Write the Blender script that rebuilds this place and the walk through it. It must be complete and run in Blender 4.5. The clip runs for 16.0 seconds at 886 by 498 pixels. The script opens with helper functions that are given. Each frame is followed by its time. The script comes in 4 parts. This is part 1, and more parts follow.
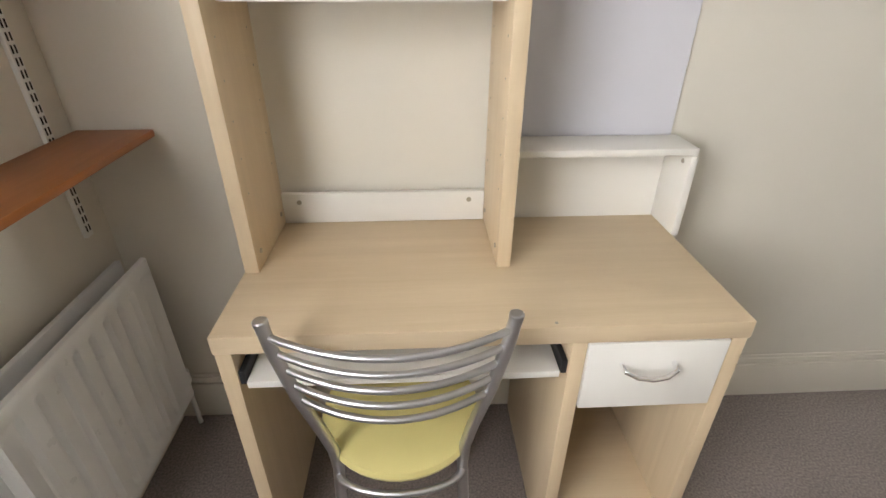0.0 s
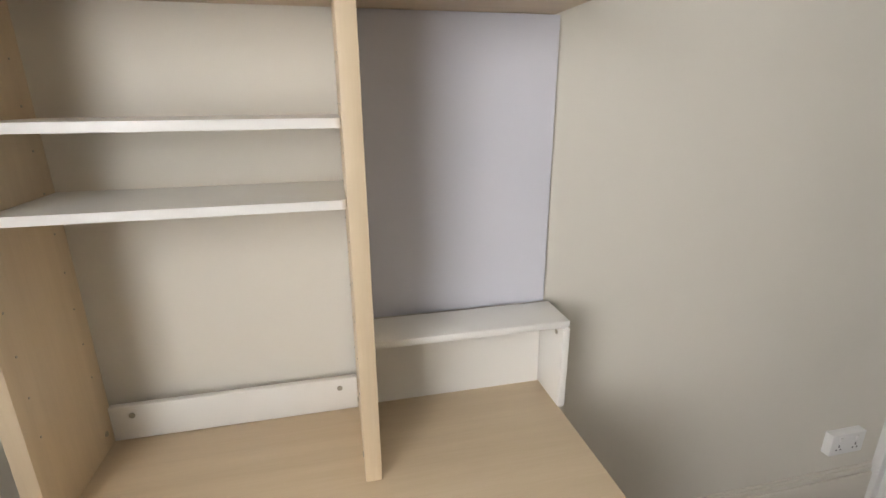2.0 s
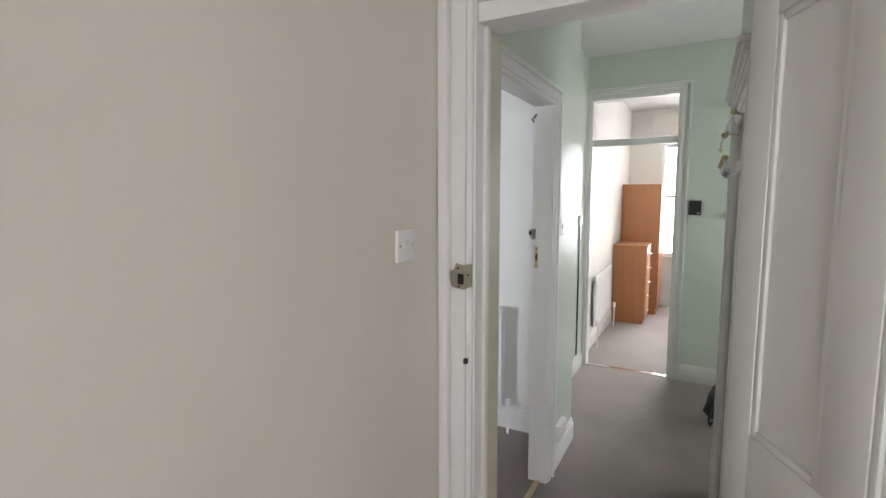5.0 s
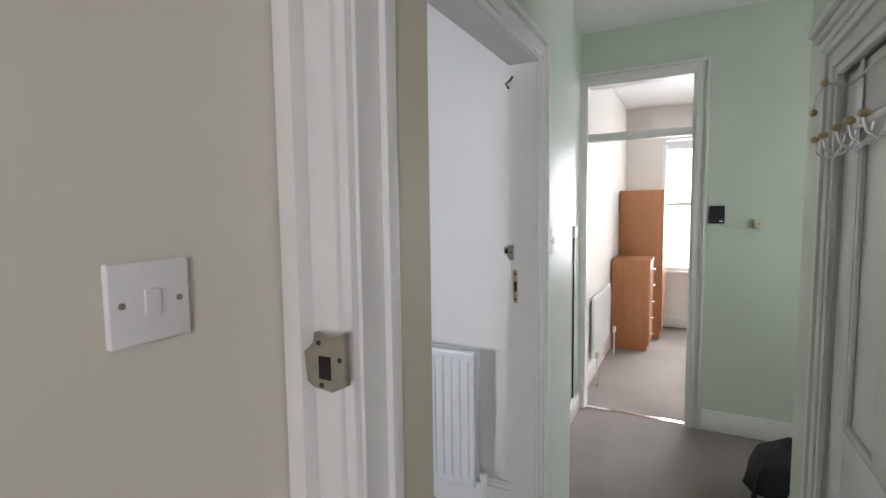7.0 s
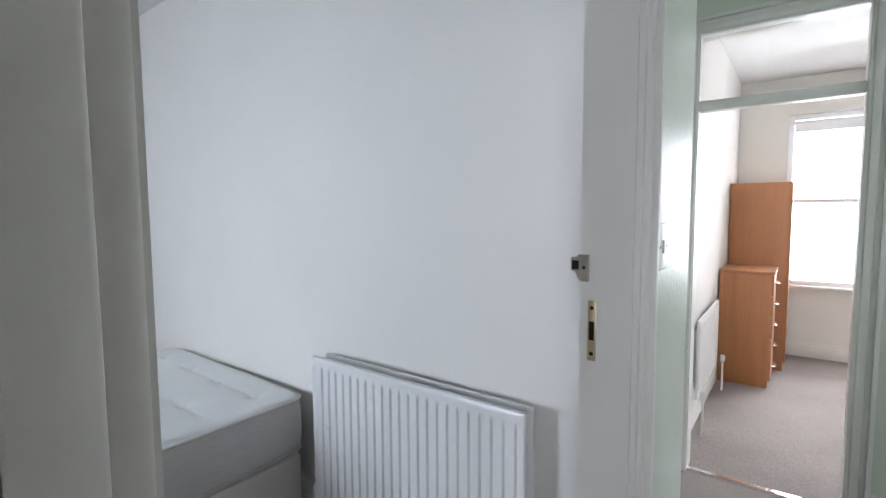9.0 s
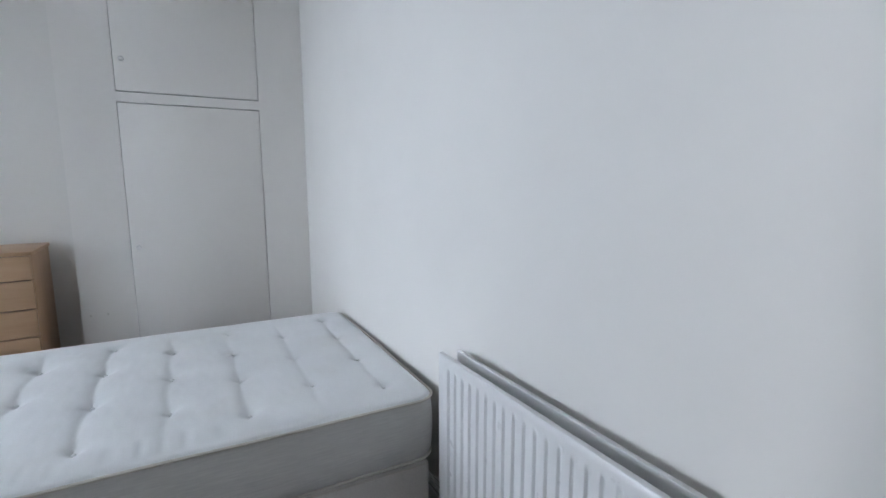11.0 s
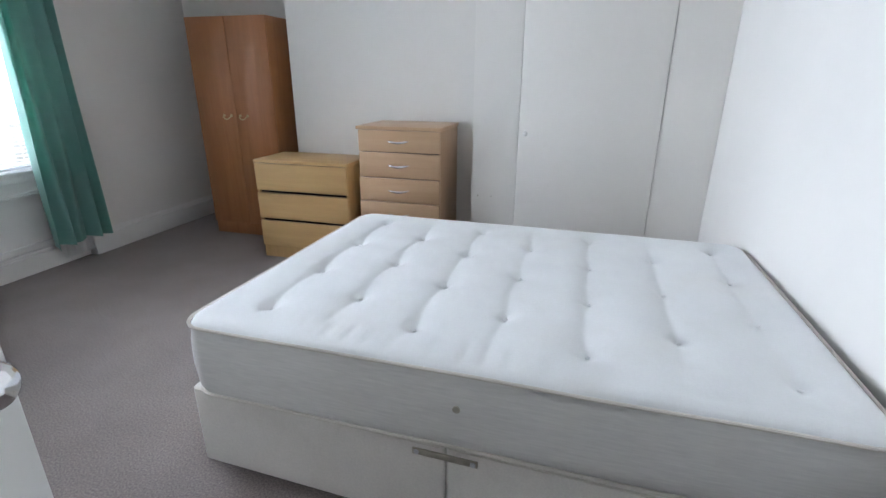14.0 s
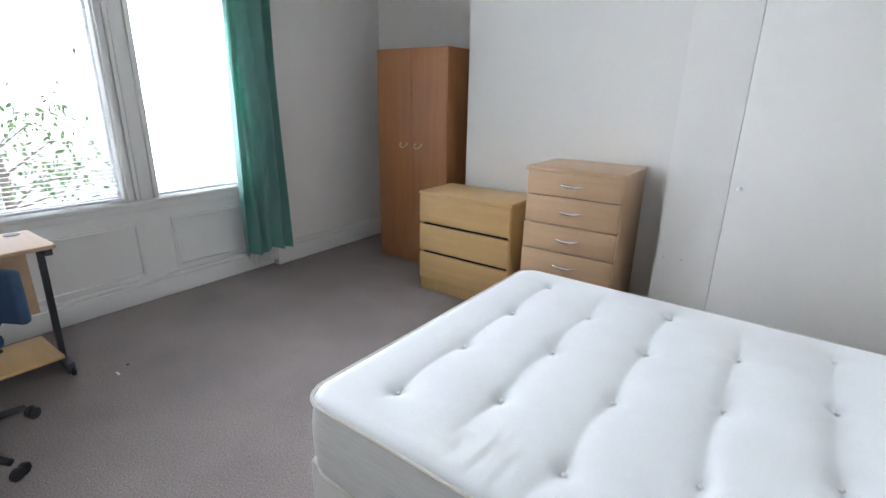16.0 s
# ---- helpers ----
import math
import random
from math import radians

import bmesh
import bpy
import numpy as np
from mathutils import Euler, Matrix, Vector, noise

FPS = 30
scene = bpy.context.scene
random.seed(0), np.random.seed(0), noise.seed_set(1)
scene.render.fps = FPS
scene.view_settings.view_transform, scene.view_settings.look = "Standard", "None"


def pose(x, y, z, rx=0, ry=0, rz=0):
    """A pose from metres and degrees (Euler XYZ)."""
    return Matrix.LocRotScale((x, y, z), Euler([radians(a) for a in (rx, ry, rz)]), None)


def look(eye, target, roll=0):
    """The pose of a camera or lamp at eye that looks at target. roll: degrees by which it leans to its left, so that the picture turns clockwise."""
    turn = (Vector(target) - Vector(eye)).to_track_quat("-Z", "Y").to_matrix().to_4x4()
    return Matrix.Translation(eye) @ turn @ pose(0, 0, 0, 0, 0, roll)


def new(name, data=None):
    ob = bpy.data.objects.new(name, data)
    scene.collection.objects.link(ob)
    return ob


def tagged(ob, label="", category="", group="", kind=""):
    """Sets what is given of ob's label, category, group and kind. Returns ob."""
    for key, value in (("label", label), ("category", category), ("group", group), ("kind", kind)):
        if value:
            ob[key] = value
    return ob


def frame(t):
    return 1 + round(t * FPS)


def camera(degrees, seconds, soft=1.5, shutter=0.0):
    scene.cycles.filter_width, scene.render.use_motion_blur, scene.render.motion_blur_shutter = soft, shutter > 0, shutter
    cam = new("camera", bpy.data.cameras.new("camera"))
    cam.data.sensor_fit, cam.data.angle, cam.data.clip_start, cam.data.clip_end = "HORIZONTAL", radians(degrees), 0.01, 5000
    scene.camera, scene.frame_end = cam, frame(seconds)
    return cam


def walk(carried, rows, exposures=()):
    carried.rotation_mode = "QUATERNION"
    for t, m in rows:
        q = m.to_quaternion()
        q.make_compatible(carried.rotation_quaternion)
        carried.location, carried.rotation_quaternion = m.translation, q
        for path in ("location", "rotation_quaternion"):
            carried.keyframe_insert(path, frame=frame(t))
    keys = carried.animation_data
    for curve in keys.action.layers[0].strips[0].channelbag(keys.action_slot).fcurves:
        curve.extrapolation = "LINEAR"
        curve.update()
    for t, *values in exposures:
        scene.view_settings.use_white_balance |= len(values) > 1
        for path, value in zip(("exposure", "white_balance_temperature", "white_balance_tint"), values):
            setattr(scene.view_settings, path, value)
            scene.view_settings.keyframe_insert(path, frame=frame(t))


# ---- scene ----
cam = camera(85.7, 16.0, soft=1.5)
PATH = [
    (0, (0.204, 0.297, 1.347), (0.292, 2.029, 0.35), 0.1),
    (0.5, (0.207, 0.3, 1.38), (0.297, 2.095, 0.502), 0.2),
    (1, (0.232, 0.318, 1.42), (0.326, 2.165, 0.659), 0.2),
    (1.5, (0.286, 0.36, 1.458), (0.436, 2.241, 0.794), -0.1),
    (2, (0.357, 0.443, 1.486), (0.779, 2.304, 0.887), -0.4),
    (2.5, (0.367, 0.588, 1.503), (1.328, 2.267, 0.998), 0.2),
    (3, (0.443, 0.696, 1.524), (1.728, 2.176, 1.128), -0.3),
    (3.5, (0.51, 0.756, 1.532), (2.006, 2.047, 1.227), -0.4),
    (4, (0.632, 0.801, 1.536), (2.28, 1.908, 1.291), -0.4),
    (4.5, (0.771, 0.806, 1.52), (2.494, 1.798, 1.305), -0.5),
    (4.7, (0.848, 0.796, 1.529), (2.582, 1.767, 1.308), -0.2),
    (6.8, (1.701, 1.004, 1.491), (3.47, 1.922, 1.329), -0.9),
    (7, (1.76, 1.013, 1.489), (3.526, 1.938, 1.328), -0.7),
    (7.5, (1.945, 1.06, 1.488), (3.702, 2.001, 1.329), -0.7),
    (8, (2.088, 1.112, 1.491), (3.814, 2.11, 1.337), -0.8),
    (8.2, (2.153, 1.14, 1.483), (3.862, 2.167, 1.328), -0.7),
    (10.3, (2.878, 1.407, 1.428), (4.138, 2.946, 1.225), -0.0),
    (10.5, (2.908, 1.431, 1.429), (4.097, 3.023, 1.205), 0.0),
    (11, (2.984, 1.538, 1.423), (3.955, 3.261, 1.127), -0.1),
    (11.5, (3.036, 1.651, 1.395), (3.814, 3.456, 1.023), -0.2),
    (12, (3.078, 1.739, 1.355), (3.642, 3.592, 0.858), -0.5),
    (12.5, (3.118, 1.824, 1.313), (3.448, 3.7, 0.702), -0.4),
    (13, (3.137, 1.909, 1.303), (3.211, 3.792, 0.631), -0.2),
    (13.5, (3.119, 1.98, 1.307), (2.895, 3.848, 0.63), 0.0),
    (14, (3.079, 2.059, 1.304), (2.587, 3.878, 0.632), 0.3),
    (14.5, (3.034, 2.172, 1.301), (2.33, 3.922, 0.637), 0.6),
    (15, (2.986, 2.254, 1.343), (2.133, 3.933, 0.671), 0.7),
    (15.5, (2.958, 2.326, 1.365), (2.0, 3.955, 0.711), 0.9),
    (16, (2.936, 2.39, 1.399), (1.837, 3.945, 0.787), 1.0),
]
# the clip's camera brightens slowly towards the windows and stays a little cool
EXPOSURES = [(0.0, 0.30, 6450, 11), (2.5, 0.0, 6350, 12), (4.5, -0.14, 6250, 12), (7.0, -0.25, 6150, 13), (8.2, -0.25, 6000, 13), (10.3, -0.24, 5820, 12),
             (12.0, -0.12, 5820, 12), (13.0, 0.08, 5850, 12), (14.5, 0.40, 5950, 12), (16.0, 0.52, 6000, 12)]
walk(cam, [(t, look(eye, target, roll)) for t, eye, target, roll in PATH], EXPOSURES)

# ---- light ----
world = bpy.data.worlds.new("sky")
scene.world = world
world.use_nodes = True
wn = world.node_tree.nodes
sky = wn.new("ShaderNodeTexSky")
sky.sky_type = "NISHITA"
sky.sun_disc = False
sky.sun_elevation = radians(45)
sky.sun_rotation = radians(45)
world.node_tree.links.new(sky.outputs[0], wn["Background"].inputs[0])
wn["Background"].inputs[1].default_value = 0.12

sun = new("sun", bpy.data.lights.new("sun", "SUN"))
sun.data.energy, sun.data.angle, sun.data.color = 4.0, radians(10), (1, 0.96, 0.9)
sun.matrix_world = look((20, 20, 28), (0, 0, 0))


def window_light(name, eye, target, w, h, watts, colour):
    """The sky's light in a window's opening."""
    lamp = bpy.data.lights.new(name, "AREA")
    lamp.shape, lamp.size, lamp.size_y, lamp.energy, lamp.color = "RECTANGLE", w, h, watts, colour
    ob = new(name, lamp)
    ob.matrix_world = look(eye, target)
    return ob


window_light("study_window_light", (-0.74, -0.27, 1.60), (1.0, 0.55, 1.15), 1.05, 1.25, 41, (0.98, 0.97, 0.96))
window_light("bedroom_window_light_a", (-1.75, 3.1, 2.75), (0.6, 3.1, 0.9), 1.6, 1.3, 95, (0.88, 0.94, 1.0))
window_light("bedroom_window_light_b", (-0.80, 4.28, 1.50), (2, 4.0, 1.2), 0.66, 1.55, 145, (0.88, 0.94, 1.0))
window_light("end_room_window_light", (8.46, 0.735, 1.53), (5, 0.75, 1.3), 1.25, 1.6, 130, (1.0, 0.99, 0.97))
# fill lamp in an unseen opening, added because the hall needs light
window_light("hall_fill_light", (4.5, -1.15, 1.65), (4.5, 2, 1.3), 1.0, 1.2, 17, (0.97, 1.0, 0.98))


# ---- materials ----
def mat(name, colour, rough=0.5, metal=0.0, vary=0.06, scale=6.0, grain=0.0, grain_scale=180.0, bump=0.0, bump_scale=90.0,
        stretch=(1, 1, 1), coat=0.0, stain=0.0, stain_scale=2.5, stain_colour=None, sheen=0.0):
    """A painted or plain surface: broad variation, fine grain, a little relief, optional stains."""
    m = bpy.data.materials.new(name)
    m.use_nodes = True
    nt = m.node_tree
    n, l = nt.nodes, nt.links
    b = n["Principled BSDF"]
    b.inputs["Metallic"].default_value = metal
    b.inputs["Coat Weight"].default_value = coat
    b.inputs["Sheen Weight"].default_value = sheen
    tc = n.new("ShaderNodeTexCoord")
    mp = n.new("ShaderNodeMapping")
    mp.inputs["Scale"].default_value = stretch
    l.new(tc.outputs["Object"], mp.inputs[0])

    def tex(sc, detail=4.0):
        t = n.new("ShaderNodeTexNoise")
        t.inputs["Scale"].default_value, t.inputs["Detail"].default_value = sc, detail
        l.new(mp.outputs[0], t.inputs["Vector"])
        return t.outputs["Fac"]

    def ramp(fac, a, c):
        r = n.new("ShaderNodeMapRange")
        r.inputs[1].default_value, r.inputs[2].default_value = 0.25, 0.75
        r.inputs[3].default_value, r.inputs[4].default_value = a, c
        l.new(fac, r.inputs[0])
        return r.outputs[0]

    def times(colour_socket, fac):
        x = n.new("ShaderNodeVectorMath")
        x.operation = "SCALE"
        l.new(colour_socket, x.inputs[0])
        l.new(fac, x.inputs["Scale"])
        return x.outputs[0]

    rgb = n.new("ShaderNodeRGB")
    rgb.outputs[0].default_value = (*colour, 1)
    out = times(rgb.outputs[0], ramp(tex(scale), 1 - vary, 1 + vary))
    if grain:
        out = times(out, ramp(tex(grain_scale, 2.0), 1 - grain, 1 + grain))
    if stain:
        mix = n.new("ShaderNodeMix")
        mix.data_type = "RGBA"
        mix.inputs[7].default_value = (*(stain_colour or [c * 0.6 for c in colour]), 1)
        l.new(out, mix.inputs[6])
        r = n.new("ShaderNodeMapRange")
        r.inputs[1].default_value, r.inputs[2].default_value, r.inputs[3].default_value, r.inputs[4].default_value = 0.55, 0.75, 0, stain
        l.new(tex(stain_scale, 6.0), r.inputs[0])
        l.new(r.outputs[0], mix.inputs[0])
        out = mix.outputs[2]
    l.new(out, b.inputs["Base Color"])
    l.new(ramp(tex(scale * 3), rough * 0.88, min(1, rough * 1.12)), b.inputs["Roughness"])
    if bump:
        bp = n.new("ShaderNodeBump")
        bp.inputs["Strength"].default_value, bp.inputs["Distance"].default_value = bump, 0.002
        l.new(tex(bump_scale, 3.0), bp.inputs["Height"])
        l.new(bp.outputs[0], b.inputs["Normal"])
    return m


def wood(name, colour, dark, rough=0.4, along="z", lines=26.0, contrast=0.5):
    """Wood veneer with grain that runs along one axis."""
    m = bpy.data.materials.new(name)
    m.use_nodes = True
    n, l = m.node_tree.nodes, m.node_tree.links
    b = n["Principled BSDF"]
    b.inputs["Roughness"].default_value = rough
    tc, mp = n.new("ShaderNodeTexCoord"), n.new("ShaderNodeMapping")
    s = {"x": (0.06, 1, 1), "y": (1, 0.06, 1), "z": (1, 1, 0.06)}[along]
    mp.inputs["Scale"].default_value = s
    info = n.new("ShaderNodeObjectInfo")
    add = n.new("ShaderNodeVectorMath")
    add.operation = "ADD"
    l.new(tc.outputs["Object"], add.inputs[0])
    l.new(info.outputs["Random"], add.inputs[1])
    l.new(add.outputs[0], mp.inputs[0])
    t = n.new("ShaderNodeTexNoise")
    t.inputs["Scale"].default_value, t.inputs["Detail"].default_value, t.inputs["Distortion"].default_value = lines, 5, 0.6
    f = n.new("ShaderNodeTexNoise")
    f.inputs["Scale"].default_value, f.inputs["Detail"].default_value = lines * 9, 2
    for k in (t, f):
        l.new(mp.outputs[0], k.inputs["Vector"])
    mixf = n.new("ShaderNodeMath")
    mixf.operation = "MULTIPLY_ADD"
    mixf.inputs[1].default_value = 0.35
    l.new(f.outputs["Fac"], mixf.inputs[0])
    l.new(t.outputs["Fac"], mixf.inputs[2])
    r = n.new("ShaderNodeMapRange")
    r.inputs[1].default_value, r.inputs[2].default_value, r.inputs[3].default_value, r.inputs[4].default_value = 0.4, 0.95, 0, contrast
    l.new(mixf.outputs[0], r.inputs[0])
    mix = n.new("ShaderNodeMix")
    mix.data_type = "RGBA"
    mix.inputs[6].default_value, mix.inputs[7].default_value = (*colour, 1), (*dark, 1)
    l.new(r.outputs[0], mix.inputs[0])
    l.new(mix.outputs[2], b.inputs["Base Color"])
    bp = n.new("ShaderNodeBump")
    bp.inputs["Strength"].default_value, bp.inputs["Distance"].default_value = 0.08, 0.001
    l.new(f.outputs["Fac"], bp.inputs["Height"])
    l.new(bp.outputs[0], b.inputs["Normal"])
    return m


def carpet(name, colour):
    """Short cut pile: speckle, tread marks and a soft relief."""
    m = mat(name, colour, 0.95, vary=0.14, scale=2.2, grain=0.40, grain_scale=150, bump=0.8, bump_scale=220, stain=0.36,
            stain_scale=1.7, sheen=0.15)
    return m


CREAM = mat("cream_wall_paint", (0.71, 0.672, 0.59), 0.75, vary=0.03, scale=1.5, bump=0.12, bump_scale=45, stain=0.10, stain_scale=1.8)
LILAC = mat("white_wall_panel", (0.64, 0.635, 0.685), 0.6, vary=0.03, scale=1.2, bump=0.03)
MINT = mat("mint_wall_paint", (0.61, 0.66, 0.575), 0.33, vary=0.03, scale=2, bump=1.0, bump_scale=55, stain=0.12, stain_scale=1.4)
WHITE_WALL = mat("white_wall_paint", (0.76, 0.74, 0.70), 0.8, vary=0.025, scale=1.5, bump=0.10, bump_scale=45, stain=0.06, stain_scale=1.2)
GLOSS = mat("white_gloss_paint", (0.78, 0.77, 0.74), 0.36, vary=0.012, scale=3)
CREAM_GLOSS = mat("cream_gloss_paint", (0.74, 0.69, 0.60), 0.36, vary=0.015, scale=3)
CUPBOARD = mat("white_eggshell_paint", (0.79, 0.765, 0.725), 0.5, vary=0.02, scale=2, bump=0.06, bump_scale=30, stain=0.08, stain_scale=3)
CEIL = mat("white_ceiling_paint", (0.8, 0.8, 0.78), 0.85, vary=0.02, bump=0.1)
CARPET = carpet("brown_grey_carpet", (0.225, 0.188, 0.172))
BIRCH = wood("birch_veneer", (0.66, 0.53, 0.36), (0.52, 0.40, 0.25), 0.42, "x", 22, 0.6)
BIRCH_V = wood("birch_veneer_upright", (0.66, 0.53, 0.36), (0.52, 0.40, 0.25), 0.42, "z", 22, 0.6)
WHITE_MEL = mat("white_melamine", (0.78, 0.76, 0.71), 0.35, vary=0.02, scale=5, bump=0.02)
CHERRY = wood("cherry_veneer", (0.40, 0.175, 0.07), (0.26, 0.10, 0.035), 0.38, "z", 18, 0.7)
PINE = wood("orange_stained_pine", (0.44, 0.17, 0.055), (0.27, 0.09, 0.025), 0.38, "y", 16, 0.8)
OAK = wood("yellow_oak_veneer", (0.60, 0.39, 0.175), (0.46, 0.28, 0.11), 0.4, "x", 24, 0.6)
OAK_V = wood("yellow_oak_veneer_upright", (0.56, 0.36, 0.16), (0.42, 0.26, 0.10), 0.4, "z", 24, 0.6)
BEECH = wood("pinkish_beech_veneer", (0.53, 0.355, 0.215), (0.43, 0.27, 0.15), 0.4, "x", 24, 0.6)
BEECH_V = wood("pinkish_beech_veneer_upright", (0.50, 0.33, 0.20), (0.40, 0.25, 0.14), 0.4, "z", 24, 0.6)
RAD = mat("white_radiator_enamel", (0.76, 0.76, 0.75), 0.3, vary=0.02, bump=0.03, stain=0.06, stain_scale=9)
STEEL = mat("satin_silver_steel", (0.55, 0.55, 0.57), 0.32, 1.0, vary=0.05, scale=30)
CHROME = mat("chrome", (0.90, 0.90, 0.91), 0.14, 1.0, vary=0.02)
BRASS = mat("dull_brass", (0.60, 0.50, 0.30), 0.4, 1.0, vary=0.12, scale=40)
NICKEL = mat("tarnished_nickel", (0.42, 0.39, 0.32), 0.42, 0.8, vary=0.15, scale=40)
YELLOW = mat("yellow_vinyl", (0.66, 0.58, 0.24), 0.42, vary=0.04, bump=0.1, bump_scale=220)
FABRIC = mat("white_mattress_damask", (0.80, 0.81, 0.81), 0.75, vary=0.03, scale=5, grain=0.02, grain_scale=160, bump=0.12, bump_scale=150,
             stain=0.16, stain_scale=3.0, stain_colour=(0.62, 0.56, 0.46), sheen=0.2)
DIVAN = mat("cream_divan_fabric", (0.68, 0.645, 0.60), 0.9, vary=0.05, scale=4, grain=0.05, grain_scale=150, bump=0.4, bump_scale=160,
            stain=0.22, stain_scale=5, stain_colour=(0.45, 0.40, 0.34), sheen=0.2)
BORDER = mat("mattress_border_damask", (0.66, 0.645, 0.62), 0.85, vary=0.05, scale=4, grain=0.07, grain_scale=60, bump=0.5, bump_scale=40, stretch=(0.25, 0.25, 2.5),
             stain=0.18, stain_scale=4, stain_colour=(0.48, 0.44, 0.39), sheen=0.2)
PIPING = mat("beige_piping", (0.62, 0.58, 0.52), 0.8, vary=0.06)
CURTAIN = mat("green_curtain_cloth", (0.20, 0.385, 0.33), 0.8, vary=0.06, scale=3, grain=0.08, grain_scale=240, bump=0.3, bump_scale=260, sheen=0.3)
cn, cl = CURTAIN.node_tree.nodes, CURTAIN.node_tree.links
through_cloth, cloth_mix = cn.new("ShaderNodeBsdfTranslucent"), cn.new("ShaderNodeMixShader")
through_cloth.inputs[0].default_value = (0.20, 0.52, 0.42, 1)
cloth_mix.inputs[0].default_value = 0.3
cl.new(cn["Principled BSDF"].outputs[0], cloth_mix.inputs[1])
cl.new(through_cloth.outputs[0], cloth_mix.inputs[2])
cl.new(cloth_mix.outputs[0], cn["Material Output"].inputs[0])
LINING = mat("white_curtain_lining", (0.74, 0.74, 0.72), 0.85, vary=0.04, bump=0.2)
BLACK = mat("black_plastic", (0.02, 0.02, 0.022), 0.4, vary=0.2)
# near-black stands in for shade in gaps, slots and mouths; also screws, crumb
DARK = mat("dark_gap", (0.015, 0.013, 0.012), 0.9)
PLASTIC = mat("white_plastic", (0.80, 0.79, 0.77), 0.3, vary=0.02)
OLD_PLASTIC = mat("aged_cream_plastic", (0.66, 0.60, 0.45), 0.4, vary=0.05)
CLOTH_BLACK = mat("black_nylon", (0.018, 0.018, 0.02), 0.7, vary=0.3, scale=20, bump=0.5, bump_scale=200)
BLUE = mat("dark_blue_chair_fabric", (0.03, 0.06, 0.12), 0.8, vary=0.1, grain=0.15, bump=0.4, bump_scale=200)
GREY_METAL = mat("dark_grey_metal", (0.045, 0.048, 0.055), 0.4, 0.4, vary=0.1)
UPVC = mat("white_window_paint", (0.80, 0.81, 0.82), 0.35, vary=0.02)


def glass(name):
    m = bpy.data.materials.new(name)
    m.use_nodes = True
    b = m.node_tree.nodes["Principled BSDF"]
    b.inputs["Transmission Weight"].default_value = 1
    b.inputs["Roughness"].default_value = 0.0
    b.inputs["IOR"].default_value = 1.45
    return m


def glow(name, colour, strength):
    m = bpy.data.materials.new(name)
    m.use_nodes = True
    n = m.node_tree.nodes
    e = n.new("ShaderNodeEmission")
    e.inputs[0].default_value, e.inputs[1].default_value = (*colour, 1), strength
    m.node_tree.links.new(e.outputs[0], n["Material Output"].inputs[0])
    return m


GLASS = glass("window_glass")
HAZE = glow("overcast_sky_glow", (1.0, 1.0, 1.0), 2.6)


# ---- mesh helpers ----
def bx(bm, x0, x1, y0, y1, z0, z1, r=0.0, seg=2):
    """A box, with rounded edges where r is given."""
    v = [bm.verts.new((x, y, z)) for x in (x0, x1) for y in (y0, y1) for z in (z0, z1)]
    fs = [bm.faces.new([v[i] for i in q]) for q in ((0, 1, 3, 2), (4, 6, 7, 5), (0, 4, 5, 1), (2, 3, 7, 6), (0, 2, 6, 4), (1, 5, 7, 3))]
    if r:
        es = list({e for f in fs for e in f.edges})
        bmesh.ops.bevel(bm, geom=es, offset=r, segments=seg, affect="EDGES", profile=0.5)
    return bm


def box(*a, r=0.0, seg=2):
    return bx(bmesh.new(), *a, r=r, seg=seg)


def tube(bm, pts, rad, seg=10, cap=True):
    """A round bar along points."""
    pts = [Vector(p) for p in pts]
    rings, up = [], None
    for i, p in enumerate(pts):
        d = (pts[min(i + 1, len(pts) - 1)] - pts[max(i - 1, 0)]).normalized()
        if up is None:
            up = d.orthogonal().normalized()
        up = (up - d * up.dot(d)).normalized()
        side = d.cross(up)
        rr = rad[i] if isinstance(rad, (list, tuple)) else rad
        rings.append([bm.verts.new(p + rr * (math.cos(a) * up + math.sin(a) * side)) for a in (2 * math.pi * k / seg for k in range(seg))])
    for a, b in zip(rings, rings[1:]):
        for k in range(seg):
            bm.faces.new((a[k], a[(k + 1) % seg], b[(k + 1) % seg], b[k]))
    if cap:
        bm.faces.new(rings[0][::-1])
        bm.faces.new(rings[-1])
    return bm


def bar(pts, rad, seg=10):
    return tube(bmesh.new(), pts, rad, seg)


def ball(bm, c, r, sx=1, sy=1, sz=1):
    bmesh.ops.create_uvsphere(bm, u_segments=14, v_segments=10, radius=r, matrix=Matrix.Translation(c) @ Matrix.Diagonal((sx, sy, sz, 1)))
    return bm


def disc(bm, c, r, depth, axis="z", seg=20):
    """A short rounded cylinder."""
    c = Vector(c)
    d = {"x": Vector((1, 0, 0)), "y": Vector((0, 1, 0)), "z": Vector((0, 0, 1))}[axis] * depth / 2
    e = min(r, depth) * 0.2
    dn = d.normalized()
    return tube(bm, [c - d, c - d + dn * e, c + d - dn * e, c + d], [r - e, r, r, r - e], seg)


def part(name, bm, material, parent=None, label="", smooth=True):
    """One mesh object under a thing or under a part."""
    bmesh.ops.recalc_face_normals(bm, faces=bm.faces[:])
    me = bpy.data.meshes.new(name)
    bm.to_mesh(me)
    bm.free()
    me.materials.append(material)
    if smooth:
        for p in me.polygons:
            p.use_smooth = True
        me.set_sharp_from_angle(angle=radians(38))
    ob = new(name, me)
    if parent:
        ob.parent = parent
    if label:
        ob["label"] = label
    return ob


def thing(name, m, label, category, group=""):
    ob = new(name)
    ob.empty_display_size = 0.1
    ob.matrix_world = m
    return tagged(ob, label, category, group)


def setting(name, bm, material, label, category):
    return tagged(part(name, bm, material), label, category, kind="structure")


